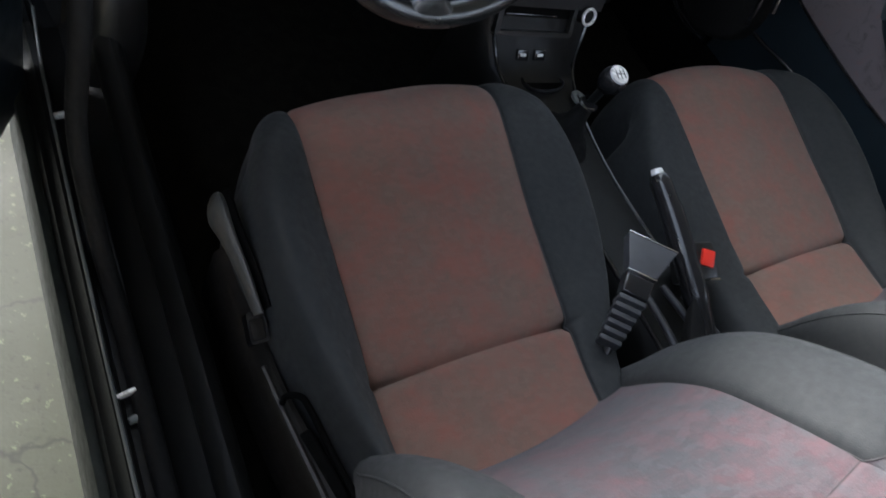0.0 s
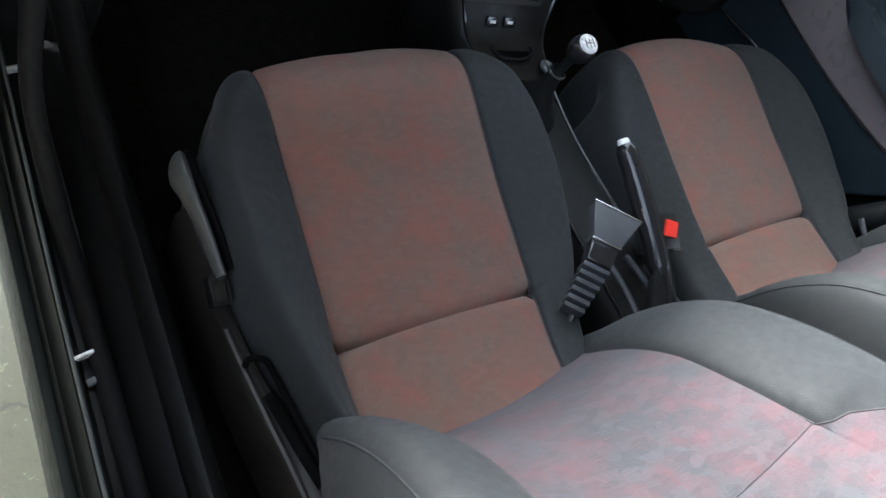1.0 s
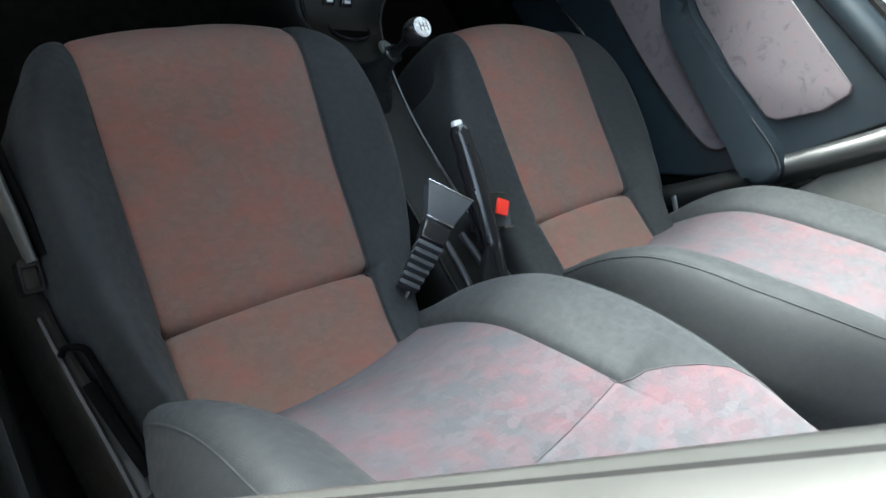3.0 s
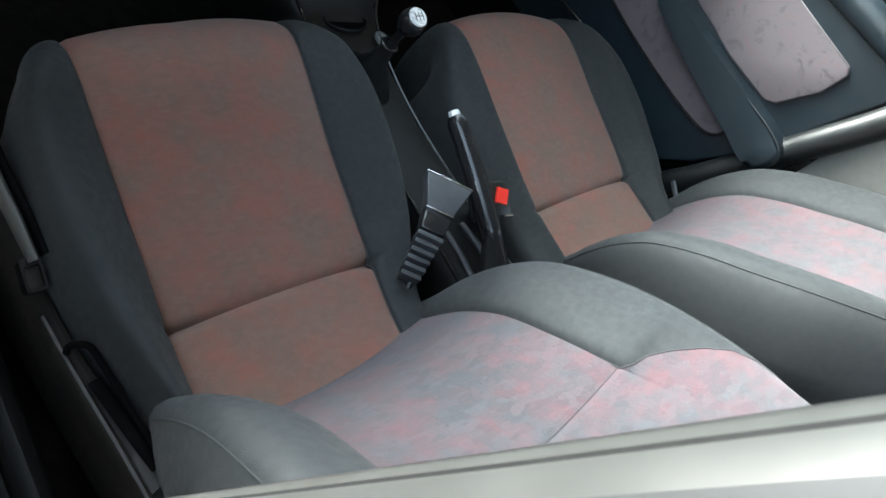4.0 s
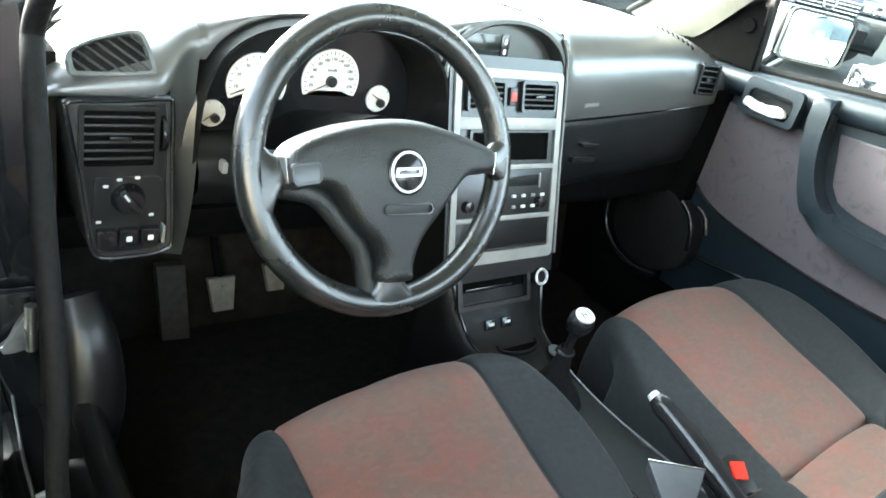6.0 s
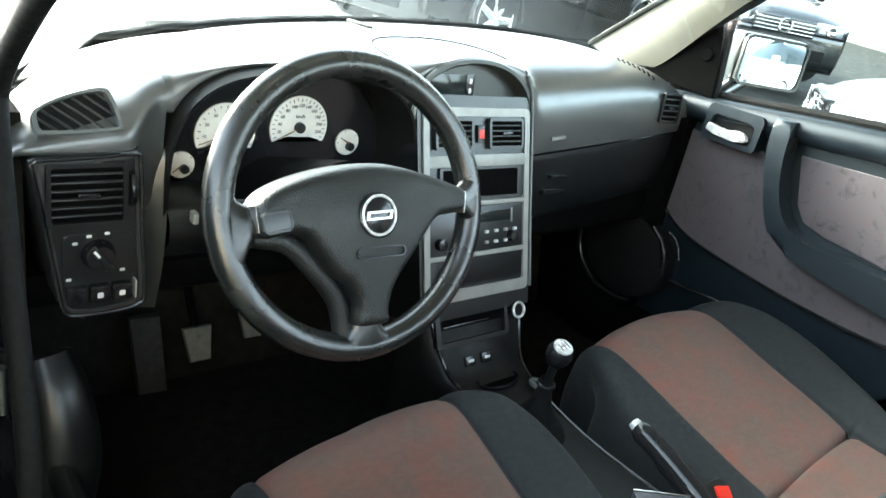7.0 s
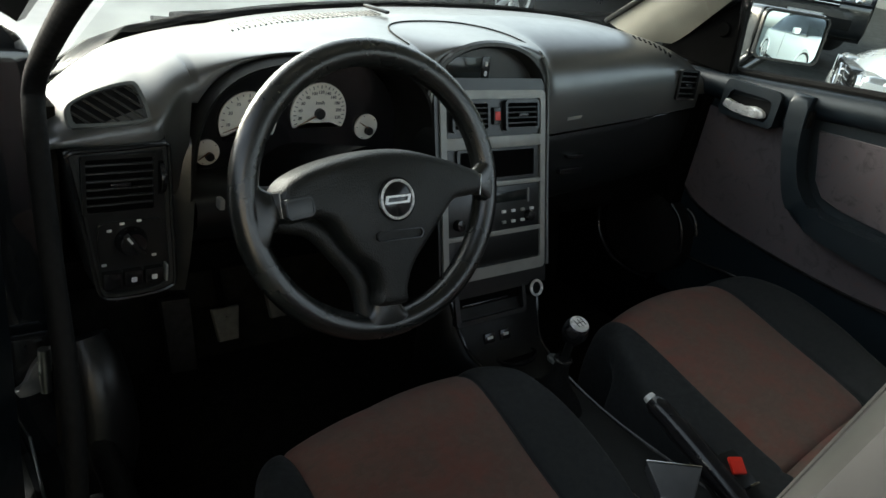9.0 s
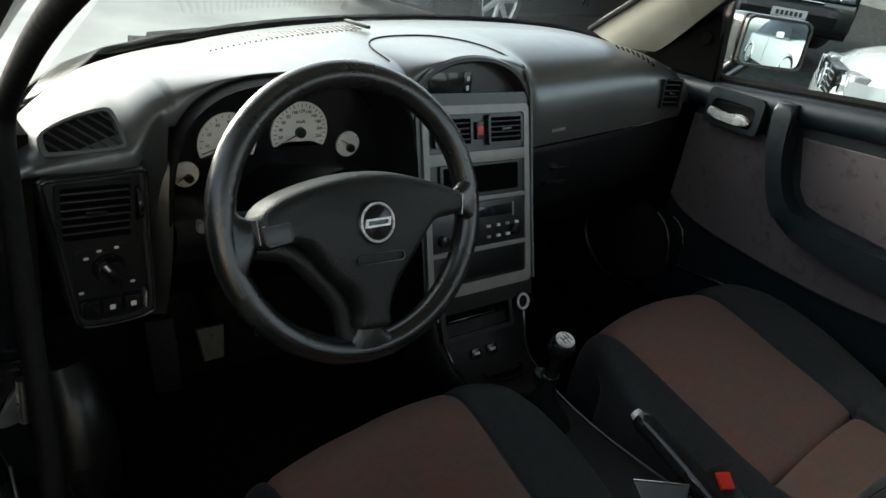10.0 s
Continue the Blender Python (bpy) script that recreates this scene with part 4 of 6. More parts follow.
def build_dashboard():
    d = holder("dashboard", (0, 0.85, 0.6), "charcoal grained plastic dashboard with silver centre stack", "dashboard")
    # one skin from the screen over pod, dial hood, display dome and passenger roll
    columns = sorted({round(-0.70 + 0.010 * k, 4) for k in range(141)} | {round(-0.565 + 0.0025 * k, 4) for k in range(40)} | {round(-0.150 + 0.0025 * k, 4) for k in range(26)} | {round(0.110 + 0.0025 * k, 4) for k in range(20)})
    rows = []
    for x in columns:
        ye, ze, p = deck_edge(x)
        yf, top = deck_front(x), deck_z(x)
        row = [Vector((x, yf + 0.03, top - 0.02))]
        for j in range(21):
            a = math.pi / 2 * j / 20
            s, h = math.sin(a) ** (2 / p), math.cos(a) ** (2 / p)
            row.append(Vector((x, yf + (ye - yf) * s, ze + (top - ze) * h)))
        # beside the hood the skin runs on down to the fascia
        skirt = 0.11 if -0.552 < x < -0.512 else 0.002
        row += [Vector((x, ye + 0.02 * skirt, ze - 0.5 * skirt)), Vector((x, ye + 0.05 * skirt, ze - skirt))]
        rows.append(row)
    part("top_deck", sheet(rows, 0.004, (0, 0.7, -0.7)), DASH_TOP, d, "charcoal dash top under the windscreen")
    prof = smooth_path([(0.708, 0.806, 0), (0.706, 0.79, 0), (0.708, 0.74, 0), (0.716, 0.69, 0), (0.735, 0.655, 0), (0.80, 0.62, 0), (0.90, 0.60, 0)], 4)
    rows = [[Vector((0.150 + (0.690 - 0.150) * k / 12, q.x + 0.020 * (k / 12) ** 2, q.y - 0.026 + 0.045 * (k / 12))) for q in prof] for k in range(13)]
    lid = part("glove_box", sheet(rows, 0.02, (0, 1, 0)), BLACK, d, "closed black glove box lid")
    part("glove_latch", box(0.235, 0.300, 0.698, 0.712, 0.704, 0.716, 0.003), BLACK_GLOSS, lid, "glove box latch")
    part("glove_recess", box(0.245, 0.295, 0.696, 0.712, 0.738, 0.745, 0.002), BLACK_GLOSS, lid)
    part("label_bar", turned(box(-0.020, 0.020, -0.001, 0.001, -0.003, 0.003), pose(0.237, 0.6985, 0.822, 0, -4, 2)), SILVER, d, "small pale moulded word on the fascia")
    pv = vent("side_vent", facing((0.592, 0.704, 0.884), (-0.12, -1, 0.10)), 0.060, 0.066, 4, d)
    # demister slots at the far end of the deck
    for k in range(8):
        x, y = 0.487 + 0.0093 * k, 0.800 - 0.0074 * k
        z = deck_surface(x, y)
        part("demister_slot", turned(box(-0.0022, 0.0022, -0.012, 0.012, -0.01, 0.0012), pose(x, y, z, 8, 0, -37)), RUBBER, d)
    # long grille below the screen
    for k in range(30):
        x = -0.40 + 0.0112 * k
        y = deck_front(x) - 0.045
        part("deck_slot", box(x - 0.0018, x + 0.0018, y - 0.022, y + 0.012, deck_z(x) - 0.004, deck_z(x) + 0.0016), DASH, d)
    part("deck_clip", turned(box(-0.005, 0.005, -0.03, 0.03, 0, 0.006, 0.002), pose(-0.075, 0.955, deck_z(-0.07) + 0.004, 0, 0, 12)), BLACK, d, "small raised sensor tab")

    # instrument hood
    outer = arch(-0.516, -0.106, 0.735, 0.928, 30, 3.2)
    lip = arch(-0.511, -0.111, 0.730, 0.922, 30, 3.2)
    inner = arch(-0.505, -0.117, 0.735, 0.914, 30, 3.2)
    rows = []
    for k in range(len(outer)):
        (xo, zo), (xl, zl), (xi, zi) = outer[k], lip[k], inner[k]
        rows.append([Vector((xo, 0.735, zo - 0.006)), Vector((xo, 0.716, zo + 0.003)), Vector((xl, 0.692, zl + 0.004)), Vector((xl, 0.680, zl)), Vector((xi, 0.682, zi + 0.005)), Vector((xi, 0.70, zi)), Vector((xi + 0.01 * (1 if xi < -0.31 else -1), 0.775, zi - 0.006))])
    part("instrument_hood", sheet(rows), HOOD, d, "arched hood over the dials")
    back = prism([(x, z) for x, z in arch(-0.525, -0.105, 0.66, 0.918)][::-1], Matrix(((1, 0, 0, 0), (0, 0, -1, 0.772), (0, 1, 0, 0), (0, 0, 0, 1))), 0.01)
    cluster = part("instrument_panel", back, BLACK_GLOSS, d, "black instrument panel with cream dials")
    rows = [[Vector((-0.50 + 0.37 * k / 8, y, z)) for y, z in ((0.775, 0.742), (0.73, 0.738), (0.70, 0.732), (0.686, 0.715), (0.686, 0.69), (0.72, 0.65))] for k in range(9)]
    part("lower_cowl", sheet(rows), BLACK, d, "black cowl below the dials")
    face = lambda x, z, out=0.0: facing((x, 0.7705 - out, z), (0, -1, 0))
    # dials: centre, radius, cut-off, first and last angle, numbers
    for x, z, r, a0, a1, marks, needle, numbers in (
            (-0.458, 0.768, 0.0190, 0, 360, 5, 215, ()),
            (-0.397, 0.812, 0.0450, -28, 208, 17, 200, ("10", "20", "30", "40", "50", "60", "70")),
            (-0.281, 0.822, 0.0480, -28, 208, 25, 206, ("20", "40", "60", "80", "100", "120", "140", "160", "180", "200", "220")),
            (-0.191, 0.797, 0.0210, 0, 360, 5, 150, ())):
        big = r > 0.03
        outline = oval(0, 0, r, r, 40, a0, a1) if not big else oval(0, 0, r, r, 36, a0, a1) + [(-r * 0.42, -r * 0.30), (r * 0.42, -r * 0.30)]
        dial = part("dial", prism(outline, face(x, z, 0.004), 0.004, 0.0), DIAL, cluster, "cream dial face with dark figures", smooth=False)
        lo, hi = (a0 + 6, a1 - 6) if big else (40, 320)
        bm = bmesh.new()
        for k in range(marks):
            a = radians(lo + (hi - lo) * k / (marks - 1))
            ln = r * (0.11 if k % 2 == 0 else 0.06)
            mm = face(x, z, 0.0046) @ Matrix.Translation((0.93 * r * math.cos(a), 0.93 * r * math.sin(a), 0)) @ pose(0, 0, 0, 0, 0, math.degrees(a))
            box(-ln, 0, -0.0005, 0.0005, -0.0003, 0.0003, bm=bm)
            bmesh.ops.transform(bm, matrix=mm, verts=bm.verts[-8:])
        part("dial_marks", bm, MARK, dial)
        for k, word in enumerate(numbers):
            a = radians(hi - (hi - lo) * (k + 0.5) / len(numbers))
            words("figures", word, face(x, z, 0.0048) @ Matrix.Translation((0.70 * r * math.cos(a), 0.70 * r * math.sin(a), 0)), r * 0.145, MARK, dial)
        if r > 0.046:
            words("figures", "km/h", face(x, z, 0.0048) @ Matrix.Translation((0, 0.35 * r, 0)), r * 0.16, MARK, dial)
        a = radians(needle)
        part("needle", tube([face(x, z, 0.008) @ Vector((-0.15 * r * math.cos(a), -0.15 * r * math.sin(a), 0)), face(x, z, 0.008) @ Vector((0.88 * r * math.cos(a), 0.88 * r * math.sin(a), 0))], [0.0015, 0.0006], 6), NEEDLE, dial, "thin orange needle")
        hub = (x, z) if big else (x + 0.2 * r, z - 0.3 * r)
        part("needle_hub", lathe([(r * (0.18 if big else 0.34), 0), (r * (0.17 if big else 0.32), 0.006), (0, 0.0065)], face(*hub, 0.004), 18), BLACK, dial)
    part("trip_stalk", box(-0.478, -0.470, 0.664, 0.680, 0.722, 0.738, 0.003), SILVER, d, "small pale button")

    # fascia between the pod and the hood, and the core behind everything
    rows = []
    for k in range(9):
        x = -0.600 + 0.094 * k / 8
        dip = 0.012 * math.sin(math.pi * k / 8)
        rows.append([Vector((x, q.x + dip, q.y)) for q in smooth_path([(0.740, 0.838, 0), (0.706, 0.823, 0), (0.690, 0.805, 0), (0.682, 0.74, 0), (0.688, 0.66, 0), (0.71, 0.58, 0)], 3)])
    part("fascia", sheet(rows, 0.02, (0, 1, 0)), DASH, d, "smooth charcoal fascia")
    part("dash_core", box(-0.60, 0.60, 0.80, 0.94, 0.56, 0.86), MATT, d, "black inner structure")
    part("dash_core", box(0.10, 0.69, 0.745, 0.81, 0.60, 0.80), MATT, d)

    # outer pod with vents and light switch
    front = facing((0, 0.645, 0), (0, -1, 0))
    edge = [(q.x, q.y) for q in smooth_path([(-0.664, 0.826, 0), (-0.610, 0.828, 0), (-0.562, 0.831, 0), (-0.553, 0.822, 0), (-0.549, 0.74, 0), (-0.543, 0.646, 0), (-0.550, 0.630, 0), (-0.575, 0.624, 0), (-0.622, 0.624, 0), (-0.638, 0.634, 0), (-0.645, 0.668, 0), (-0.660, 0.765, 0), (-0.670, 0.822, 0)], 3)]
    part("pod_front", prism(edge[::-1], front, 0.12, 0.008), BLACK, d, "black panel for vent and switches")
    mx, mz = -0.606, 0.733
    part("pod_lip", tube([front @ Vector((mx + (u - mx) * 0.975, mz + (w - mz) * 0.98, 0.003)) for u, w in edge], 0.0028, 8, closed=True), BLACK_GLOSS, d, "glossy rounded edge of the panel")
    part("pod_rim", ring_frame([(mx + (u - mx) * 0.985, mz + (w - mz) * 0.985) for u, w in edge], [(mx + (u - mx) * 0.86, mz + (w - mz) * 0.92) for u, w in edge], front @ Matrix.Translation((0, 0, 0.003)), 0.006), DASH, d, "raised satin surround")
    vent("side_vent", facing((-0.612, 0.6365, 0.783), (0, -1, 0)), 0.086, 0.076, 6, d)
    part("vent_wheel", lathe([(0.022, -0.003), (0.023, 0), (0.022, 0.003)], facing((-0.5635, 0.650, 0.786), (1, 0, 0)), 20), BLACK_GLOSS, d, "ribbed vent thumbwheel")
    tv = facing((-0.616, 0.6665, 0.866), (0, -0.86, 0.50))
    vo = [(q.x, q.y) for q in smooth_path([(-0.043, -0.022, 0), (0.0, -0.021, 0), (0.040, -0.017, 0), (0.044, -0.010, 0), (0.037, 0.022, 0), (0.026, 0.031, 0), (-0.010, 0.022, 0), (-0.040, 0.008, 0), (-0.047, -0.002, 0), (-0.046, -0.018, 0)], 3)]
    vi = [(u * 0.90, 0.003 + (w - 0.003) * 0.84) for u, w in vo]
    sv = part("demister_vent", ring_frame(vo, vi, tv @ Matrix.Translation((0, 0, 0.0095)), 0.012), PALE_RIM, d, "small slanted demister grille")
    part("vent_back", prism(vi, tv @ Matrix.Translation((0, 0, -0.001)), 0.004), RUBBER, sv)
    def inside(u, w):
        hit = False
        for (u0, w0), (u1, w1) in zip(vi, vi[1:] + vi[:1]):
            if (w0 > w) != (w1 > w) and u < (u1 - u0) * (w - w0) / (w1 - w0) + u0:
                hit = not hit
        return hit

    for k in range(7):
        off = -0.030 + 0.0100 * k
        along = [s / 1000 for s in range(-60, 61) if inside(0.62 * off + 0.80 * s / 1000, 0.003 + 0.80 * off - 0.60 * s / 1000)]
        if len(along) > 6:
            ends = [tv @ Vector((0.62 * off + 0.80 * s, 0.003 + 0.80 * off - 0.60 * s, 0.0055)) for s in (along[0], along[-1])]
            part("slat", tube(ends, 0.0015, 6), SLAT, sv)
    sw = part("light_switch", prism(rounded(-0.038, 0.038, -0.046, 0.046, 0.006), facing((-0.600, 0.6425, 0.686), (0, -1, 0)), 0.006, 0.001), BLACK, d, "headlight switch panel with rotary knob")
    kn = facing((-0.600, 0.642, 0.706), (0, -1, 0))
    knob = part("rotary_knob", lathe([(0.0195, 0), (0.0185, 0.006), (0.0150, 0.0145), (0.0, 0.015)], kn, 24), BLACK_GLOSS, sw, "black rotary knob")
    part("grip_bar", turned(box(-0.004, 0.004, -0.017, 0.017, 0.010, 0.020, 0.002), kn @ pose(0, 0, 0, 0, 0, 35)), BLACK, knob)
    part("knob_mark", turned(box(-0.0015, 0.0015, 0.006, 0.016, 0.0195, 0.0206), kn @ pose(0, 0, 0, 0, 0, 35)), PRINT, knob, "white pointer line")
    for x, z in ((-0.625, 0.722), (-0.610, 0.730), (-0.590, 0.732), (-0.632, 0.676), (-0.572, 0.682)):
        part("switch_mark", prism(rounded(-0.003, 0.003, -0.0018, 0.0018, 0.0012), facing((x, 0.6415, z), (0, -1, 0)), 0.0006), PRINT, sw, "small white symbol")
    for k in range(3):
        x = -0.624 + 0.025 * k
        btn = part("push_button", box(x - 0.011, x + 0.011, 0.633, 0.645, 0.645, 0.667, 0.002), BLACK_GLOSS, sw, "small glossy push button")
        if k:
            part("button_mark", prism(rounded(-0.0035, 0.0035, -0.0035, 0.0035, 0.0015), facing((x, 0.6325, 0.655), (0, -1, 0)), 0.0006), PRINT, btn)
    part("button_edge", box(-0.5595, -0.5565, 0.633, 0.645, 0.645, 0.669, 0.001), SILVER, sw)
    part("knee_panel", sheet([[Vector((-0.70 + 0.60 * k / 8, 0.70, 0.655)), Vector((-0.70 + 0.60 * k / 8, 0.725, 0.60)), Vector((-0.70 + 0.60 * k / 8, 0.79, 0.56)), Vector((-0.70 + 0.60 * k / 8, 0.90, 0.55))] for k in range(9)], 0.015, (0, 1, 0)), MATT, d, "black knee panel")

    # centre stack
    x0, x1 = -0.113, 0.128
    mid = (x0 + x1) / 2
    face_m = stack(mid, 0.72)
    h0, h1 = (0.572 - 0.72) * 1.049, (0.880 - 0.72) * 1.049
    hw = (x1 - x0) / 2
    part("stack_body", prism([(-hw - 0.006, h0 - 0.03), (hw + 0.006, h0 - 0.03), (hw + 0.010, h1 + 0.02), (-hw - 0.010, h1 + 0.02)], stack(mid, 0.72, -0.004), 0.20), BLACK, d, "black sides of the centre stack")
    st = part("stack_frame", ring_frame(rounded(-hw, hw, h0, h1, 0.010), rounded(-hw + 0.012, hw - 0.012, h0 + 0.020, h1 - 0.014, 0.006), face_m, 0.014), SILVER, d, "satin silver centre surround")
    v = lambda z: (z - 0.72) * 1.049
    for z in (0.797, 0.728, 0.645):
        hh = 0.010 if z > 0.75 else 0.004
        part("silver_bar", turned(box(-hw + 0.011, hw - 0.011, v(z) - hh, v(z) + hh, -0.012, 0.0, 0.0015), face_m), SILVER, st, "silver cross bar")
    part("vent_panel", turned(box(-hw + 0.011, hw - 0.011, v(0.807), v(0.872), -0.045, -0.034), face_m), RUBBER, st)
    for sx in (-0.058, 0.060):
        vent("centre_vent", face_m @ Matrix.Translation((sx, v(0.8395), 0.0045)), 0.082, 0.052, 4, d, 2)
    hz = part("hazard_button", turned(box(-0.008, 0.008, v(0.825), v(0.853), -0.008, 0.003, 0.002), face_m @ Matrix.Translation((0.001, 0, 0))), BLACK, d, "hazard warning button")
    part("hazard_mark", turned(box(-0.006, 0.006, v(0.832), v(0.846), 0.003, 0.0042, 0.0005), face_m @ Matrix.Translation((0.001, 0, 0))), RED, hz, "red triangle field")
    part("radio_slot", ring_frame(rounded(-0.092, 0.092, v(0.735), v(0.787), 0.004), rounded(-0.086, 0.086, v(0.739), v(0.783), 0.003), face_m @ Matrix.Translation((0.004, 0, 0.001)), 0.006), BLACK, d, "empty black radio slot")
    part("slot_back", turned(box(-0.09, 0.09, v(0.737), v(0.785), -0.010, -0.0032), face_m @ Matrix.Translation((0.004, 0, 0))), MATT, d)
    rp = part("radio_panel", turned(box(-hw + 0.013, hw - 0.013, v(0.650), v(0.722), -0.02, -0.003, 0.002), face_m), BLACK, d, "black control panel with small display")
    part("display_window", turned(box(-0.035, 0.075, v(0.696), v(0.714), -0.003, -0.0015, 0.0005), face_m), LCD, rp, "dark display window")
    part("display_edge", turned(box(0.078, 0.081, v(0.692), v(0.716), -0.003, -0.001, 0.0005), face_m), SILVER, rp)
    for j in range(2):
        for k in range(4):
            part("panel_button", turned(box(-0.004, 0.004, -0.0025, 0.0025, -0.003, 0.001, 0.0008), face_m @ Matrix.Translation((0.018 + 0.023 * k, v(0.662 + 0.018 * j), 0))), PRINT if (j + k) % 3 else SILVER, rp, "small white button mark")
    for k in (-1, 1):
        part("turn_knob", lathe([(0.010, -0.003), (0.009, 0.008), (0, 0.009)], face_m @ Matrix.Translation((0.092 * k * 0.9 - 0.004, v(0.668), 0)), 18), BLACK_GLOSS, rp)
    part("pocket_panel", turned(box(-hw + 0.012, hw - 0.012, v(0.594), v(0.641), -0.02, -0.004, 0.002), face_m), DASH, d, "charcoal storage flap")
    # display hood above the stack
    dm = facing((mid - 0.005, 0.700, 0.888), (0, -1, 0.12))
    rows = []
    ar = arch(-0.138, 0.138, -0.026, 0.070, 28, 2.15)
    for u, w in ar:
        k = 1 - abs(u) / 0.14
        rows.append([dm @ Vector((u, w - 0.006, -0.02)), dm @ Vector((u, w + 0.001, 0.0)), dm @ Vector((u * 0.99, w - 0.002, 0.006)), dm @ Vector((u * 0.97, w - 0.008, 0.006)), dm @ Vector((u * 0.95, w - 0.012, 0.0)), dm @ Vector((u * 0.94, w - 0.012, -0.05))])
    part("display_hood", sheet(rows), DASH, d, "domed hood over the display")
    seam = []
    for k in range(29):
        a = math.pi * k / 28
        c = math.cos(a)
        x, y = -0.015 + (0.112 if c > 0 else 0.130) * math.copysign(abs(c) ** 0.8, c), 0.745 + 0.140 * math.sin(a) ** 0.8
        ye, ze, p = deck_edge(x)
        q = min(1.0, (y - deck_front(x)) / (ye - deck_front(x)))
        seam.append(Vector((x, y, ze + (deck_z(x) - ze) * (1 - q ** p) ** (1 / p) + 0.0006)))
    seam = [Vector((0.141, 0.699, 0.80)), Vector((0.141, 0.699, 0.86)), Vector((0.136, 0.701, 0.905)), Vector((0.122, 0.712, 0.940))] + seam
    part("hood_seam", tube(seam, 0.0016, 6), RUBBER, d, "dark joint round the display hood")
    part("display_shelf", turned(box(-0.122, 0.122, -0.008, -0.001, -0.06, 0.002, 0.002), dm), DASH, d)
    part("stack_crown", turned(box(-0.130, 0.130, -0.032, -0.0075, -0.04, 0.006, 0.004), dm), SILVER, d, "silver lip above the vents")
    disp = part("display_panel", prism([(u * 0.95, w - 0.010) for u, w in ar][::-1], dm @ Matrix.Translation((0, 0, -0.022)), 0.006), DASH, d, "shallow charcoal information display")
    part("display_screen", turned(box(-0.080, -0.006, 0.003, 0.040, -0.0215, -0.0205, 0.0004), dm), LCD, disp, "dark display window")
    block = part("display_keys", turned(box(-0.005, 0.013, 0.003, 0.042, -0.0215, -0.0195, 0.001), dm), BLACK_GLOSS, disp, "black key block")
    for z in (0.014, 0.030):
        part("display_key", prism(rounded(-0.0030, 0.0030, -0.0045, 0.0045, 0.0028), dm @ Matrix.Translation((0.004, z, -0.0188)), 0.0008), PRINT, block, "small white key")
    # silver strip that climbs the side of the stack into the dome
    strip = smooth_path([(0.1345, 0.592, 0.575), (0.1350, 0.640, 0.72), (0.1360, 0.683, 0.86), (0.1330, 0.696, 0.905), (0.1200, 0.704, 0.935)], 6)
    part("stack_strip", tube(strip, 0.0030, 8), PALE_RIM, d, "thin satin strip along the stack")
    return d


build_dashboard()


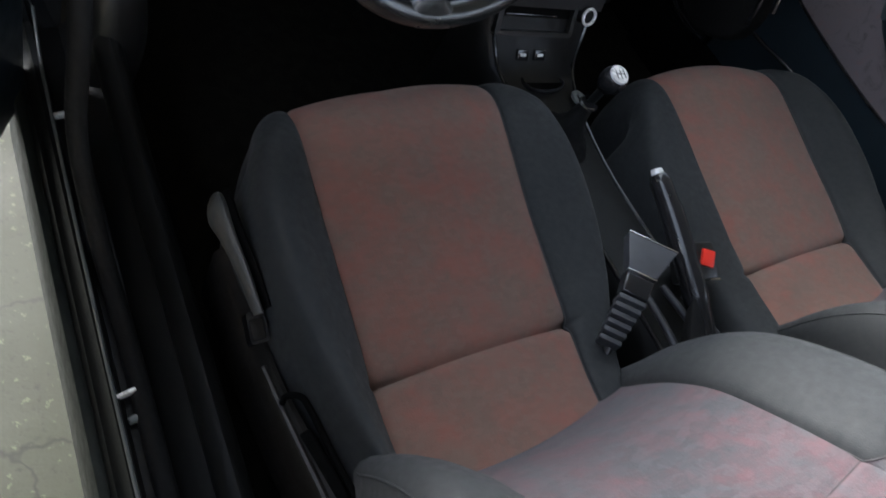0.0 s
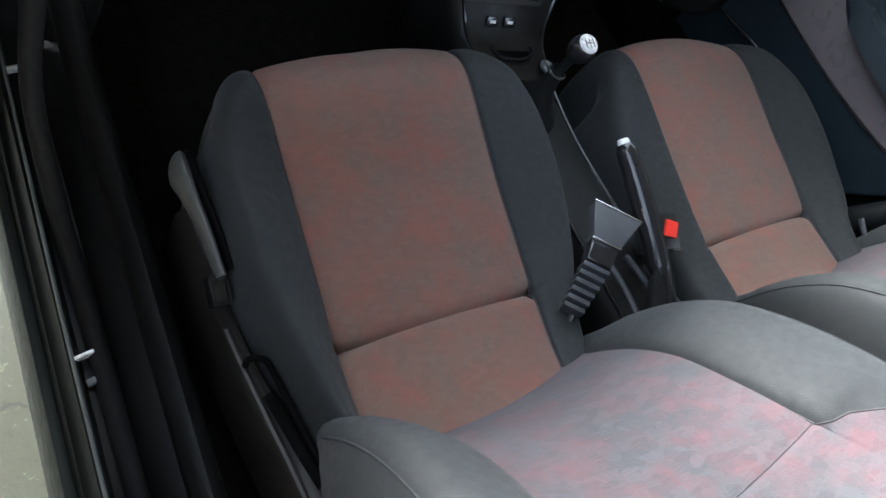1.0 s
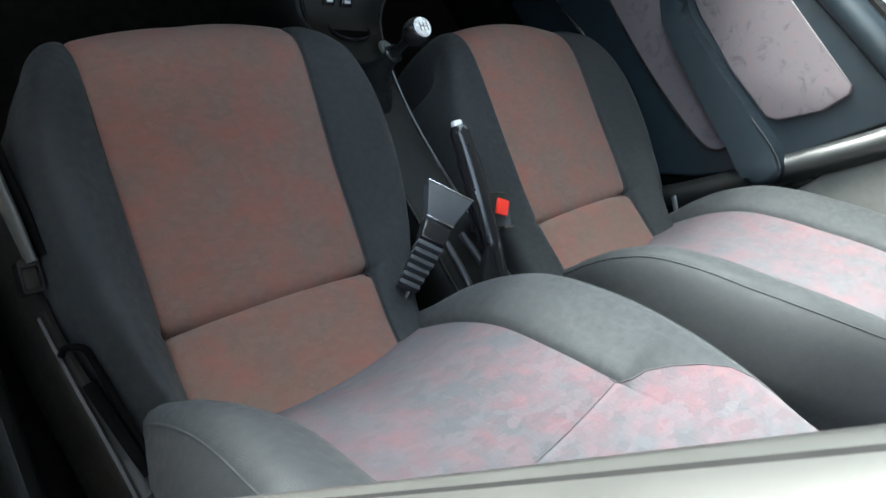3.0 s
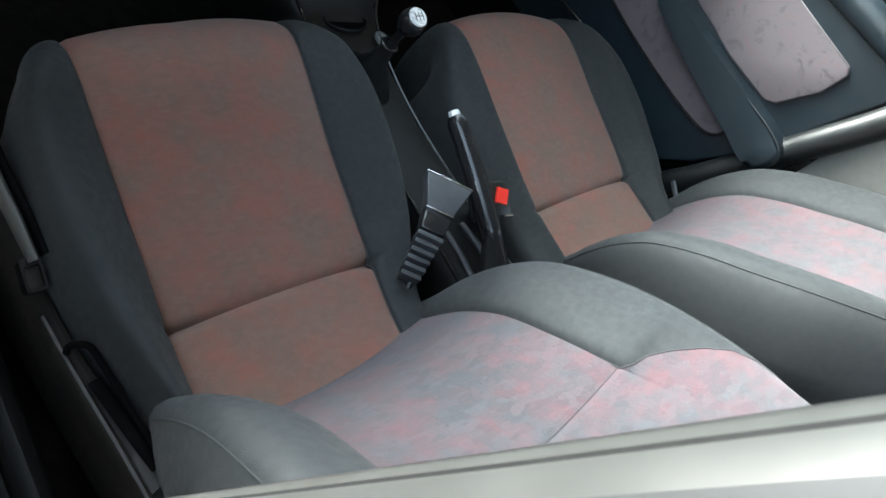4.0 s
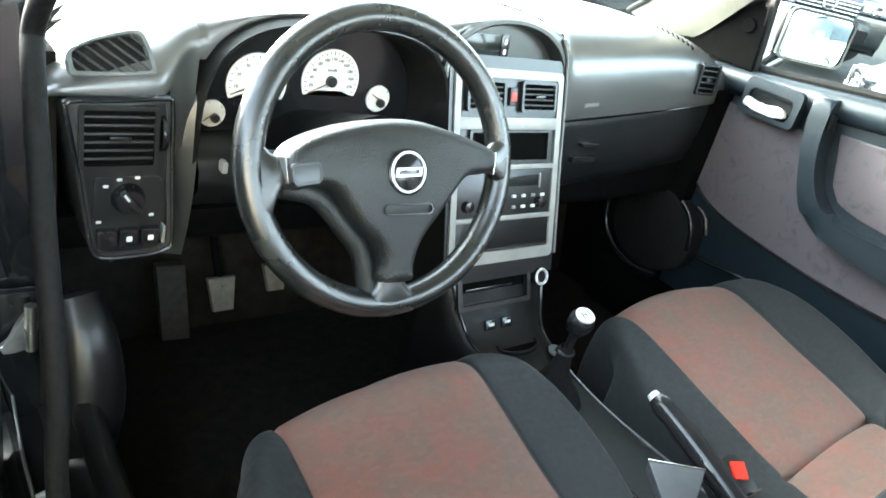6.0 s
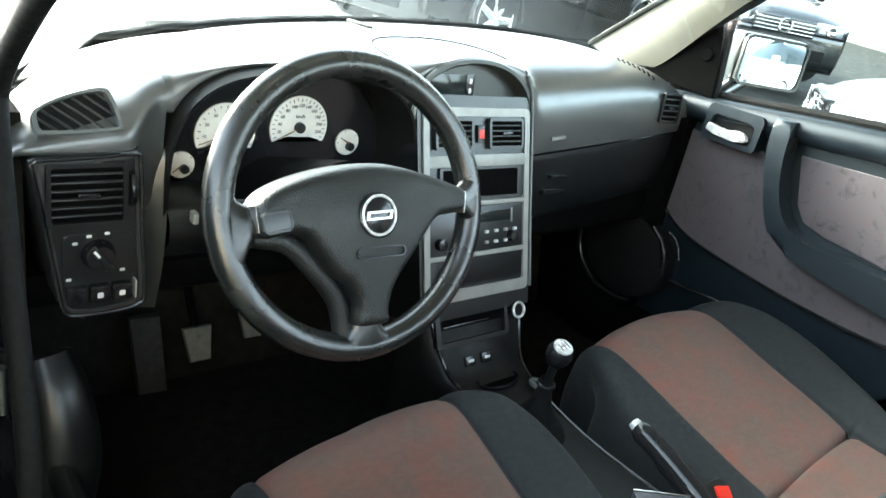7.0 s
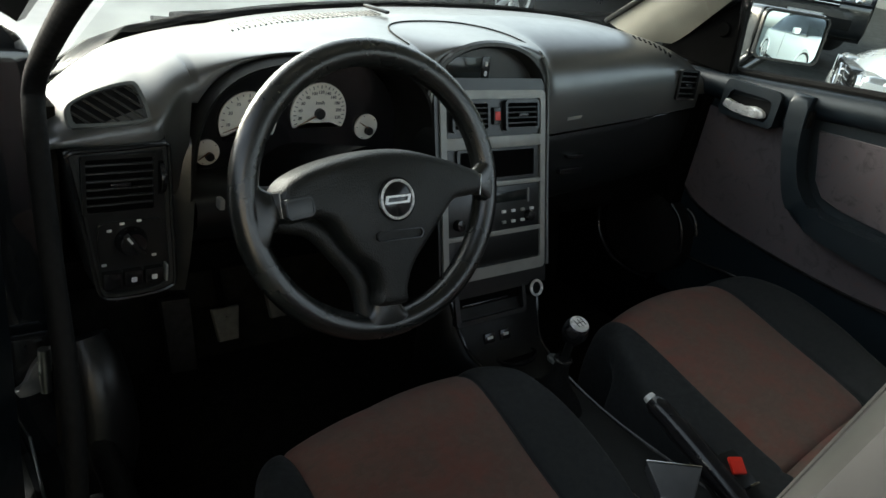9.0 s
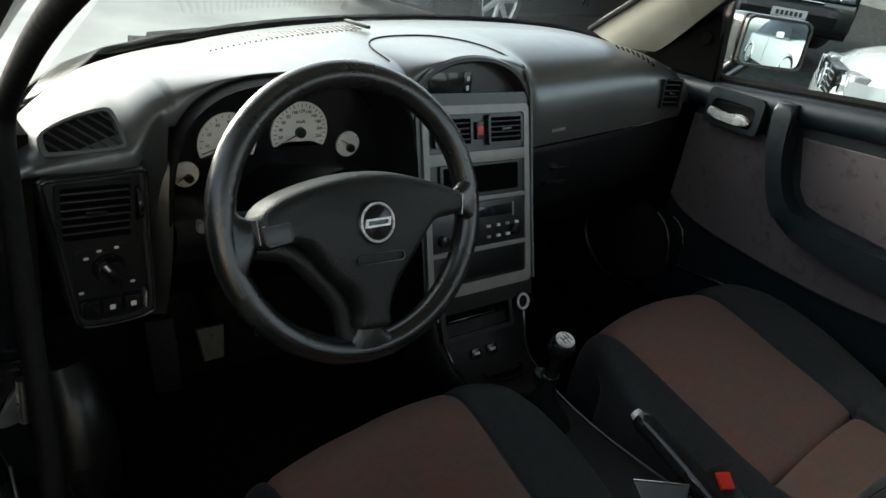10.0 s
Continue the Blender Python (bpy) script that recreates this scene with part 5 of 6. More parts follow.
# ---- floor console, levers and buckles ----
def build_console():
    c = holder("centre_console", (0.0, 0.45, 0.25), "black plastic floor console between the seats", "console")
    secs = [(0.640, -0.105, 0.128, 0.560), (0.600, -0.100, 0.126, 0.548), (0.575, -0.090, 0.122, 0.500), (0.545, -0.075, 0.112, 0.455), (0.50, -0.066, 0.100, 0.440), (0.42, -0.058, 0.085, 0.432), (0.30, -0.055, 0.075, 0.430), (0.10, -0.060, 0.072, 0.440), (-0.10, -0.062, 0.075, 0.440), (-0.28, -0.062, 0.075, 0.42)]
    rows = []
    for y, xl, xr, z in secs:
        rows.append([Vector((xl - 0.012, y, 0.24)), Vector((xl - 0.006, y, z - 0.05)), Vector((xl, y, z - 0.012)), Vector((xl + 0.008, y, z)), Vector(((xl + xr) / 2, y, z)), Vector((xr - 0.008, y, z)), Vector((xr, y, z - 0.012)), Vector((xr + 0.006, y, z - 0.05)), Vector((xr + 0.012, y, 0.24))])
    part("console_body", sheet(rows), SILL, c, "black plastic console body")
    for k, side in ((3, -1), (5, 1)):
        part("console_edge", tube(smooth_path([r[k] for r in rows], 3), 0.004, 8), BLACK_GLOSS, c, "glossy moulded edge")
    m = facing((0.008, 0.588, 0.528), (0, -1, 0.45))
    tray = part("ashtray", ring_frame(rounded(-0.096, 0.072, -0.036, 0.040, 0.006), rounded(-0.086, 0.064, -0.028, 0.032, 0.004), m @ Matrix.Translation((0, 0, 0.009)), 0.014), BLACK, c, "open black ashtray slot")
    part("tray_back", prism(rounded(-0.088, 0.066, -0.030, 0.034, 0.004), m @ Matrix.Translation((0, 0, -0.001)), 0.006), MATT, tray, "dark back of the slot")
    part("tray_bar", turned(box(-0.078, 0.030, -0.004, 0.000, 0.000, 0.006, 0.0012), m), BLACK_GLOSS, tray, "glossy bar in the slot")
    li = m @ Matrix.Translation((0.094, 0.004, 0.012))
    part("lighter_ring", tube([li @ Vector((0.0135 * math.cos(2 * math.pi * k / 28), 0.0135 * math.sin(2 * math.pi * k / 28), 0.004)) for k in range(28)], 0.0026, 8, closed=True), SATIN, c, "pale ring of the lighter socket")
    part("lighter_socket", lathe([(0.016, -0.012), (0.0145, 0.002), (0.008, 0.001), (0, 0.001)], li, 20), RUBBER, c)
    m2 = facing((0.008, 0.556, 0.468), (0, -1, 0.6))
    for x in (-0.026, 0.012):
        b = part("console_button", turned(box(x - 0.012, x + 0.012, -0.009, 0.009, -0.004, 0.007, 0.002), m2), BLACK_GLOSS, c, "small black push button")
        part("button_mark", turned(box(x - 0.006, x + 0.006, -0.002, 0.003, 0.007, 0.0078), m2), PRINT, b)
    oval_tray = ring_frame(oval(0, 0, 0.047, 0.026, 32), oval(0, 0, 0.042, 0.021, 32), Matrix.Translation((0.022, 0.516, 0.4475)), 0.006)
    part("coin_tray", oval_tray, BLACK_GLOSS, c, "oval coin tray rim")
    part("tray_floor", prism(oval(0, 0, 0.043, 0.022, 32), Matrix.Translation((0.022, 0.516, 0.4445)), 0.003), MATT, c, "dark tray floor")
    part("boot_clip", tube([(0.082 + 0.010 * math.cos(2 * math.pi * k / 18), 0.474 + 0.013 * math.sin(2 * math.pi * k / 18), 0.4465) for k in range(18)], 0.0048, 8, closed=True), PALE_RIM, c, "worn pale clip of the boot surround")
    for pts in (((-0.047, 0.090, 0.462), (-0.046, 0.050, 0.463), (-0.045, 0.012, 0.460)), ((-0.006, 0.098, 0.462), (0.0, 0.060, 0.463), (0.008, 0.028, 0.460)), ((0.030, 0.080, 0.458), (0.040, 0.040, 0.458), (0.052, 0.010, 0.455))):
        part("tunnel_ridge", tube(smooth_path(pts, 4), 0.0055, 10), BUCKLE, c, "raised ridge of the tunnel cover")
    return c


build_console()


def build_gear_lever():
    g = holder("gear_lever", (0.0, 0.40, 0.43), "gear lever with black boot and chrome-capped knob", "gear lever")
    rows = []
    for z, r, sq in ((0.428, 0.046, 1.3), (0.440, 0.042, 1.2), (0.452, 0.030, 1.1), (0.466, 0.026, 1.0), (0.480, 0.018, 1.0), (0.505, 0.013, 1.0), (0.53, 0.011, 1.0)):
        t = (z - 0.428) / 0.10
        rows.append([Vector((0.008 - 0.012 * t + r * (1 + 0.06 * math.cos(4 * a)) * math.cos(a), 0.405 - 0.008 * t + r * sq * math.sin(a), z)) for a in [2 * math.pi * k / 24 for k in range(25)]])
    part("boot", sheet(rows), RUBBER, g, "creased black leather boot")
    part("boot_collar", tube([(-0.004 + 0.013 * math.cos(2 * math.pi * k / 20), 0.397 + 0.013 * math.sin(2 * math.pi * k / 20), 0.520) for k in range(20)], 0.003, 8, closed=True), BLACK_GLOSS, g, "black collar")
    part("shaft", tube([(0.0, 0.40, 0.50), (-0.012, 0.386, 0.575)], 0.007, 10), BLACK, g)
    ax = Vector((-0.10, -0.28, 0.95))
    m = facing((-0.016, 0.380, 0.592), ax, (0, 1, 0)) @ Matrix.Scale(0.84, 4)
    kn = part("knob", lathe([(0.010, -0.034), (0.017, -0.029), (0.0235, -0.014), (0.0245, -0.001), (0.0215, 0.0085), (0.0185, 0.012), (0, 0.0125)], m, 28), BLACK_GLOSS, g, "round glossy black knob")
    cap = part("knob_cap", lathe([(0.0182, 0.010), (0.0182, 0.0140), (0.0168, 0.0160), (0.0, 0.0170)], m, 28), SATIN, kn, "chrome cap with engraved shift pattern")
    for x0, x1, y0, y1 in ((-0.009, -0.0075, -0.008, 0.008), (-0.0007, 0.0007, -0.008, 0.008), (0.0075, 0.009, -0.008, 0.008), (-0.009, 0.009, -0.0007, 0.0007)):
        part("shift_mark", turned(box(x0, x1, y0, y1, 0.0168, 0.0175), m), MARK, kn)
    return g


build_gear_lever()


def build_handbrake():
    h = holder("handbrake", (0.0, 0.10, 0.44), "black handbrake lever with a chrome release button", "handbrake")
    path = smooth_path([(-0.018, 0.222, 0.566), (-0.018, 0.17, 0.552), (-0.018, 0.11, 0.532), (-0.016, 0.06, 0.512), (-0.014, 0.01, 0.485)], 5)
    part("grip", tube(path, [0.0120] + [0.0165] * 4 + [0.0185] * 6 + [0.0180] * 6 + [0.0165] * 4, 16, squash=0.90), BLACK_GLOSS, h, "smooth black grip")
    part("release_button", tube([(-0.018, 0.2200, 0.5655), (-0.018, 0.2260, 0.5675), (-0.018, 0.2300, 0.5688)], [0.0088, 0.0088, 0.0078], 16), SATIN, h, "chrome release button")
    rows = []
    for t in range(9):
        s = t / 8
        y, z, r = 0.045 - 0.07 * s, 0.505 - 0.055 * s, 0.020 + 0.022 * s
        rows.append([Vector((-0.015 + r * (1 + 0.08 * math.cos(5 * a)) * math.cos(a), y + 0.3 * r * math.sin(a), z + r * math.sin(a) * 0.9)) for a in [2 * math.pi * k / 20 for k in range(21)]])
    part("boot", sheet(rows), RUBBER, h, "creased black boot")
    return h


build_handbrake()


def build_buckle_driver():
    b = holder("seat_belt_buckle", (-0.10, 0.0, 0.42), "dark grey seat belt buckle with a ribbed sleeve", "seat belt buckle", "belt buckles")
    m = facing((-0.117, 0.106, 0.558), (-0.30, -0.05, 0.95), (0.68, 0.68, 0.25))
    part("buckle_case", prism([(-0.019, -0.026), (0.019, -0.026), (0.034, 0.024), (-0.034, 0.024)], m, 0.020, 0.002), BUCKLE, b, "grey plastic buckle head")
    part("buckle_lip", turned(box(-0.034, 0.034, 0.0235, 0.0255, -0.018, 0.001, 0.0006), m), CHROME, b, "bright edge of the buckle")
    part("buckle_lip", turned(box(-0.020, 0.020, -0.0285, -0.0268, -0.012, 0.0005, 0.0005), m), CHROME, b, "bright edge of the buckle")
    part("buckle_neck", prism([(-0.017, -0.058), (0.017, -0.058), (0.020, -0.028), (-0.020, -0.028)], m @ Matrix.Translation((0, 0, -0.003)), 0.022, 0.004), BLACK_GLOSS, b, "black buckle body")
    for k in range(6):
        y = -0.063 - 0.0100 * k
        part("rib", turned(box(-0.018, 0.018 - 0.0014 * k, y - 0.0036, y + 0.0036, -0.032 - 0.004 * k, -0.006 - 0.005 * k, 0.0025), m), BUCKLE, b, "ribbed rubber sleeve")
    part("stalk", tube([m @ Vector((0, -0.05, -0.018)), m @ Vector((0, -0.14, -0.075))], 0.012, 10, squash=0.6), BLACK, b)
    return b


def build_buckle_passenger():
    b = holder("seat_belt_buckle", (0.06, 0.05, 0.42), "black seat belt buckle with a red release button", "seat belt buckle", "belt buckles")
    m = facing((0.046, 0.105, 0.512), (-0.25, -0.35, 0.9), (0.2, 1, 0.1))
    part("buckle_case", turned(box(-0.021, 0.021, -0.030, 0.026, -0.060, -0.002, 0.006), m), BLACK, b, "black buckle case")
    part("release_button", turned(box(-0.0100, 0.0110, -0.013, 0.012, -0.004, 0.0025, 0.002), m @ pose(0.004, 0.002, 0, 0, 0, -18)), RED, b, "red release button")
    part("buckle_lip", turned(box(0.004, 0.020, -0.031, -0.028, -0.006, 0.001), m), CHROME, b)
    part("stalk", tube([m @ Vector((0, 0, -0.05)), m @ Vector((0.01, -0.07, -0.12))], 0.010, 10, squash=0.6), BLACK, b)
    return b


build_buckle_driver()
build_buckle_passenger()


def build_pedals():
    for name, x, y, z, w, h in (("clutch_pedal", -0.342, 0.93, 0.353, 0.054, 0.066), ("brake_pedal", -0.238, 0.93, 0.376, 0.046, 0.054)):
        p = holder(name, (x, y, z), "worn pale rubber foot pedal", "pedal", "foot pedals")
        m = facing((x, y, z), (0, -1, 0.30))
        shape = [(-w / 2, h / 2), (w / 2, h / 2), (w * 0.42, -h / 2), (-w * 0.30, -h / 2)][::-1]
        part("pad", prism(shape, m, 0.012, 0.003), PEDAL, p, "worn pale rubber pad")
        part("arm", tube(smooth_path([(x, y + 0.010, z + 0.01), (x, y + 0.07, z + 0.10), (x, y + 0.06, z + 0.24)], 4), 0.008, 8), MATT, p, "black steel arm")
    f = holder("foot_rest", (-0.435, 0.95, 0.27), "worn brown-grey foot rest on the carpet", "foot rest")
    rows = [[Vector((-0.458 + 0.0125 * k, 0.958 - 0.001 * k, 0.412)) for k in range(5)], [Vector((-0.446 + 0.012 * k, 0.930 - 0.001 * k, 0.268)) for k in range(5)]]
    part("pad", sheet(rows, 0.02, (0, 1, -0.1)), FOOTREST, f, "worn foot rest face")


build_pedals()


# ---- car shell ----
def build_shell():
    # floor, tunnel and bulkhead
    bm = bmesh.new()
    box(-0.66, 0.66, -1.2, 1.10, 0.20, 0.25, bm=bm)
    thing("car_floor", bm, CARPET, "black carpeted car floor", "car floor", kind="structure")
    rows = [[Vector((x, 0.98 + 0.10 * s, 0.25 + 0.42 * s)) for x in (-0.70, 0, 0.70)] for s in (0, 0.5, 1)]
    thing("bulkhead", sheet(rows, 0.03, (0, 1, 0)), CARPET, "black carpeted bulkhead of the footwell", "bulkhead", kind="structure")
    thing("firewall", box(-0.76, 0.76, 1.09, 1.13, 0.15, 0.80), CARPET, "black firewall ahead of the footwells", "bulkhead", kind="structure")
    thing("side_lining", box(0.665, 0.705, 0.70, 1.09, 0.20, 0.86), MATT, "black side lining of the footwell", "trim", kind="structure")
    thing("side_lining", box(-0.705, -0.665, 0.70, 1.09, 0.20, 0.86), CARPET, "black side lining of the footwell", "trim", kind="structure")
    thing("rear_bulkhead", box(-0.66, 0.66, -1.24, -1.20, 0.2, 1.0), CARPET, "dark rear end of the cabin", "bulkhead", kind="structure")
    thing("rear_bench", box(-0.62, 0.62, -1.15, -0.72, 0.25, 0.55, 0.06), CLOTH_GREY, "charcoal cloth rear bench in shade", "rear seat")
    # door sill
    sill = holder("door_sill", (-0.70, 0.3, 0.3), "black door sill with tread plate and rubber seal", "door sill", kind="structure")
    prof = [(-0.744, 0.20), (-0.745, 0.27), (-0.745, 0.335), (-0.742, 0.352), (-0.736, 0.356), (-0.731, 0.372), (-0.724, 0.374), (-0.718, 0.360), (-0.690, 0.362), (-0.682, 0.372), (-0.672, 0.384), (-0.655, 0.390), (-0.636, 0.380), (-0.624, 0.34), (-0.618, 0.25)]
    rows = [[Vector((x, y, z)) for x, z in prof] for y in (-0.30, -0.05, 0.0, 0.2, 0.4, 0.6, 0.80)]
    part("sill_plate", sheet(rows), SILL, sill, "black ribbed sill plate")
    part("sill_lip", tube([(-0.7275, -0.28, 0.375), (-0.7275, 0.2, 0.375), (-0.724, 0.60, 0.378), (-0.720, 0.70, 0.40)], 0.0020, 8), PALE_RIM, sill, "worn pale rubber lip")
    for y in (0.153, 0.533):
        part("sill_clip", turned(box(-0.010, 0.010, -0.002, 0.002, -0.008, 0.002, 0.001), pose(-0.716, y, 0.374, 0, 0, 14)), SATIN, sill, "bright metal clip")
    part("sill_tab", turned(box(-0.006, 0.006, -0.004, 0.004, -0.004, 0.003, 0.002), pose(-0.713, 0.126, 0.366, 0, 0, 14)), PALE_RIM, sill)
    part("seat_edge", tube(smooth_path([(-0.645, -0.15, 0.388), (-0.645, 0.2, 0.392), (-0.648, 0.45, 0.40), (-0.66, 0.58, 0.46)], 4), 0.022, 10, squash=0.8), SILL, sill, "rounded inner sill trim")
    thing("outer_sill", box(-0.757, -0.744, -1.2, 0.66, 0.19, 0.335, 0.005), SILL_EDGE, "dull grey outer sill panel", "car body", kind="structure")
    # kick trim and front pillar at the open door
    kick = smooth_path([(-0.654, 0.600, 0.33), (-0.650, 0.598, 0.40), (-0.648, 0.600, 0.46), (-0.652, 0.615, 0.53), (-0.660, 0.640, 0.58)], 5)
    thing("kick_trim", tube(kick, [0.030 + 0.012 * math.sin(math.pi * k / 20) for k in range(21)], 20), KICK, "glossy black lower pillar trim", "trim", kind="structure")
    seal = smooth_path([(-0.699, -0.15, 0.366), (-0.701, 0.20, 0.366), (-0.708, 0.33, 0.385), (-0.720, 0.41, 0.48), (-0.718, 0.43, 0.62), (-0.715, 0.50, 0.76), (-0.708, 0.575, 0.87), (-0.702, 0.60, 0.915), (-0.702, 0.50, 0.985), (-0.698, 0.36, 1.065), (-0.670, 0.20, 1.16), (-0.600, 0.05, 1.31)], 6)
    thing("door_seal", tube(seal, 0.011, 10), RUBBER, "black rubber door seal round the opening", "door seal", kind="structure")
    thing("hinge_pillar", turned(box(-0.085, 0.04, -0.14, 0.14, -0.36, 0.34, 0.02), Matrix.Translation((-0.722, 0.835, 0.59))), PAINT_BLACK, "black painted hinge pillar", "car body", kind="structure")
    hin = holder("door_check", (-0.71, 0.67, 0.50), "bare metal check strap on the black pillar", "check strap")
    bent = smooth_path([(-0.026, -0.026, 0), (-0.014, -0.020, 0), (-0.004, -0.004, 0), (0.008, 0.012, 0), (0.024, 0.022, 0), (0.026, 0.006, 0), (0.016, -0.010, 0), (0.012, -0.030, 0), (-0.004, -0.036, 0), (-0.022, -0.036, 0)], 3)
    part("strap", prism([(q.x, q.y) for q in bent][::-1], facing((-0.712, 0.664, 0.533), (0.15, -1, 0.25)), 0.012, 0.003), STEEL, hin, "bent bare steel strap")
    part("rivet", lathe([(0.006, 0), (0.005, 0.003), (0, 0.004)], facing((-0.704, 0.660, 0.525), (0.15, -1, 0.25)), 14), BLACK, hin)
    part("pin", tube([(-0.702, 0.66, 0.495), (-0.702, 0.66, 0.56)], 0.007, 10), STEEL, hin)
    part("bracket", box(-0.735, -0.69, 0.675, 0.69, 0.49, 0.57, 0.004), BLACK_GLOSS, hin)
    # front pillars
    for s, mat, word in ((1, BEIGE, "beige"), (-1, BLACK, "black")):
        front = smooth_path([(0.672, 1.03, 0.955), (0.660, 0.985, 0.985), (0.600, 0.735, 1.145), (0.545, 0.40, 1.34)], 5)
        rear = smooth_path([(0.690, 0.845, 0.945), (0.682, 0.800, 0.980), (0.632, 0.590, 1.165), (0.560, 0.26, 1.36)], 5)
        rows = []
        for a, b in zip(front, rear):
            mid = (a + b) / 2 + Vector((-0.016, -0.006, -0.012))
            out = [a, a * 0.75 + b * 0.25 + Vector((-0.012, 0, -0.008)), mid, a * 0.25 + b * 0.75 + Vector((-0.012, 0, -0.008)), b, b + Vector((0.045, 0.0, 0.03)), a + Vector((0.035, 0.02, 0.02)), a]
            rows.append([Vector((s * q.x, q.y - (0.0 if s > 0 else 0.10), q.z)) for q in out])
        thing("windscreen_gasket", tube([Vector((s * (q.x - 0.004), q.y + 0.004 - (0.0 if s > 0 else 0.10), q.z + 0.002)) for q in front], 0.007, 8), RUBBER, "black gasket along the windscreen pillar", "gasket", kind="structure")
        thing("front_pillar_right" if s > 0 else "front_pillar_left", sheet(rows), mat, word + " plastic trim on the windscreen pillar", "pillar", kind="structure")
    # roof and screens
    rows = [[Vector((x, y, 1.36 + 0.03 * (1 - (x / 0.56) ** 2) - 0.10 * max(0.0, abs(y + 0.45) - 0.5) ** 2)) for x in (-0.56, -0.4, -0.2, 0, 0.2, 0.4, 0.56)] for y in (-1.2, -0.9, -0.5, -0.2, 0.1, 0.32)]
    thing("roof", sheet(rows, 0.04, (0, 0, 1)), BEIGE, "pale cloth headliner under the roof", "roof", kind="structure")
    thing("roof_skin", sheet([[v + Vector((0, 0, 0.044)) for v in r] for r in rows], 0.004, (0, 0, 1)), PAINT_BLACK, "glossy black roof panel over the headliner", "car body", kind="structure")
    for s in (-1, 1):
        thing("roof_rail", tube(smooth_path([(s * 0.56, -1.2, 1.33), (s * 0.575, -0.5, 1.35), (s * 0.575, 0.0, 1.35), (s * 0.555, 0.30, 1.32)], 4), 0.035, 10), BEIGE, "pale roof rail trim", "roof rail", kind="structure")
    rows = []
    for k in range(13):
        x = -0.66 + 1.32 * k / 12
        rows.append([Vector((x * (1 - 0.17 * t), deck_front(x) + 0.03 - (deck_front(x) - 0.30) * t, deck_z(x) - 0.01 + 0.41 * t)) for t in (0, 0.25, 0.5, 0.75, 1)])
    ws = thing("windscreen", sheet(rows), GLASS, "clear curved windscreen", "windscreen", kind="structure")
    ws.visible_shadow = False
    base = [Vector((x, deck_front(x) + 0.035, deck_z(x) - 0.004)) for x in [-0.70 + 1.40 * k / 24 for k in range(25)]]
    thing("screen_seal", tube(base, 0.010, 8), RUBBER, "black seal along the foot of the windscreen", "seal", kind="structure")
    # bonnet and cowl ahead of the screen
    thing("cowl", sheet([[Vector((x, deck_front(x) + 0.04, deck_z(x) - 0.015)), Vector((x, deck_front(x) + 0.09, deck_z(x) - 0.035)), Vector((x * 1.02, deck_front(x) + 0.13, deck_z(x) - 0.05))] for x in [-0.70 + 1.40 * k / 16 for k in range(17)]], 0.01), RUBBER, "black ribbed cowl below the windscreen", "cowl", kind="structure")
    rows = []
    for k in range(25):
        x = -0.72 + 1.44 * k / 24
        rows.append([Vector((x * (1 - 0.12 * s), deck_front(x) + 0.125 + (1.98 - 0.30 * (x / 0.72) ** 4 - deck_front(x) - 0.125) * s, deck_z(x) - 0.05 - 0.38 * s - 0.04 * s ** 4)) for s in [j / 12 for j in range(13)]])
    thing("bonnet", sheet(rows, 0.01), PAINT_BLACK, "glossy black bonnet ahead of the windscreen", "bonnet", kind="structure")
    for x, y0, l in ((-0.45, 1.02, 0.55), (0.10, 1.13, 0.50)):
        w = holder("wiper", (x, y0, 0.93), "black windscreen wiper at rest", "wiper", "wipers")
        part("wiper_arm", tube([(x, y0 + 0.02, 0.898), (x + 0.25 * l, deck_front(x) + 0.10, 0.908), (x + l, deck_front(x + l) + 0.09, 0.920)], 0.007, 8), BLACK_GLOSS, w)
        part("wiper_blade", tube([(x - 0.05 + l * 0.1, deck_front(x) + 0.075, 0.922), (x + l * 0.5, deck_front(x + l / 2) + 0.075, 0.928), (x + l * 1.05, deck_front(x + l) + 0.068, 0.930)], 0.006, 8), RUBBER, w)
    # centre pillar at the open side
    p = holder("centre_pillar", (-0.73, -0.3, 0.4), "pale painted centre pillar with rubber seal", "pillar", kind="structure")
    line = [(0.30, -0.013), (0.62, -0.064), (0.924, -0.141), (1.068, -0.175), (1.124, -0.188), (1.18, -0.200), (1.33, -0.225)]
    xs = [-0.755, -0.750, -0.746, -0.746, -0.746, -0.735, -0.640]
    def band(name, mat, off, label):
        rows = []
        for (z, y), x in zip(line, xs):
            rows.append([Vector((x + a, y - b, z)) for a, b in off])
        part(name, sheet(rows), mat, p, label)
    band("pillar_edge", PILLAR_EDGE, [(0.05, 0.05), (0.012, 0.010), (0.004, 0.002), (0.002, 0.0018)], "satin grey edge")
    band("pillar_strip", PILLAR, [(0.002, 0.0018), (0.0005, 0.0019), (-0.001, 0.0024)], "pale painted strip")
    band("pillar_seal", RUBBER, [(-0.001, 0.0024), (-0.0016, 0.0036), (-0.0022, 0.0028)], "dark groove")
    band("pillar_strip", PILLAR, [(-0.0022, 0.0028), (-0.005, 0.0038), (-0.008, 0.0060)], "pale painted strip")
    band("pillar_face", PILLAR_FACE, [(-0.008, 0.006), (-0.012, 0.014), (-0.016, 0.06), (-0.010, 0.14)], "grey painted pillar face")


build_shell()


# ---- passenger door ----
def door_plate(outline, x, depth, bevel):
    """Plate parallel to the car's side; the outline is in (y, z), its face looks inwards."""
    m = Matrix(((0, 0, -1, x), (-1, 0, 0, 0), (0, 1, 0, 0), (0, 0, 0, 1)))
    return prism([(-y, z) for y, z in outline], m, depth, bevel)


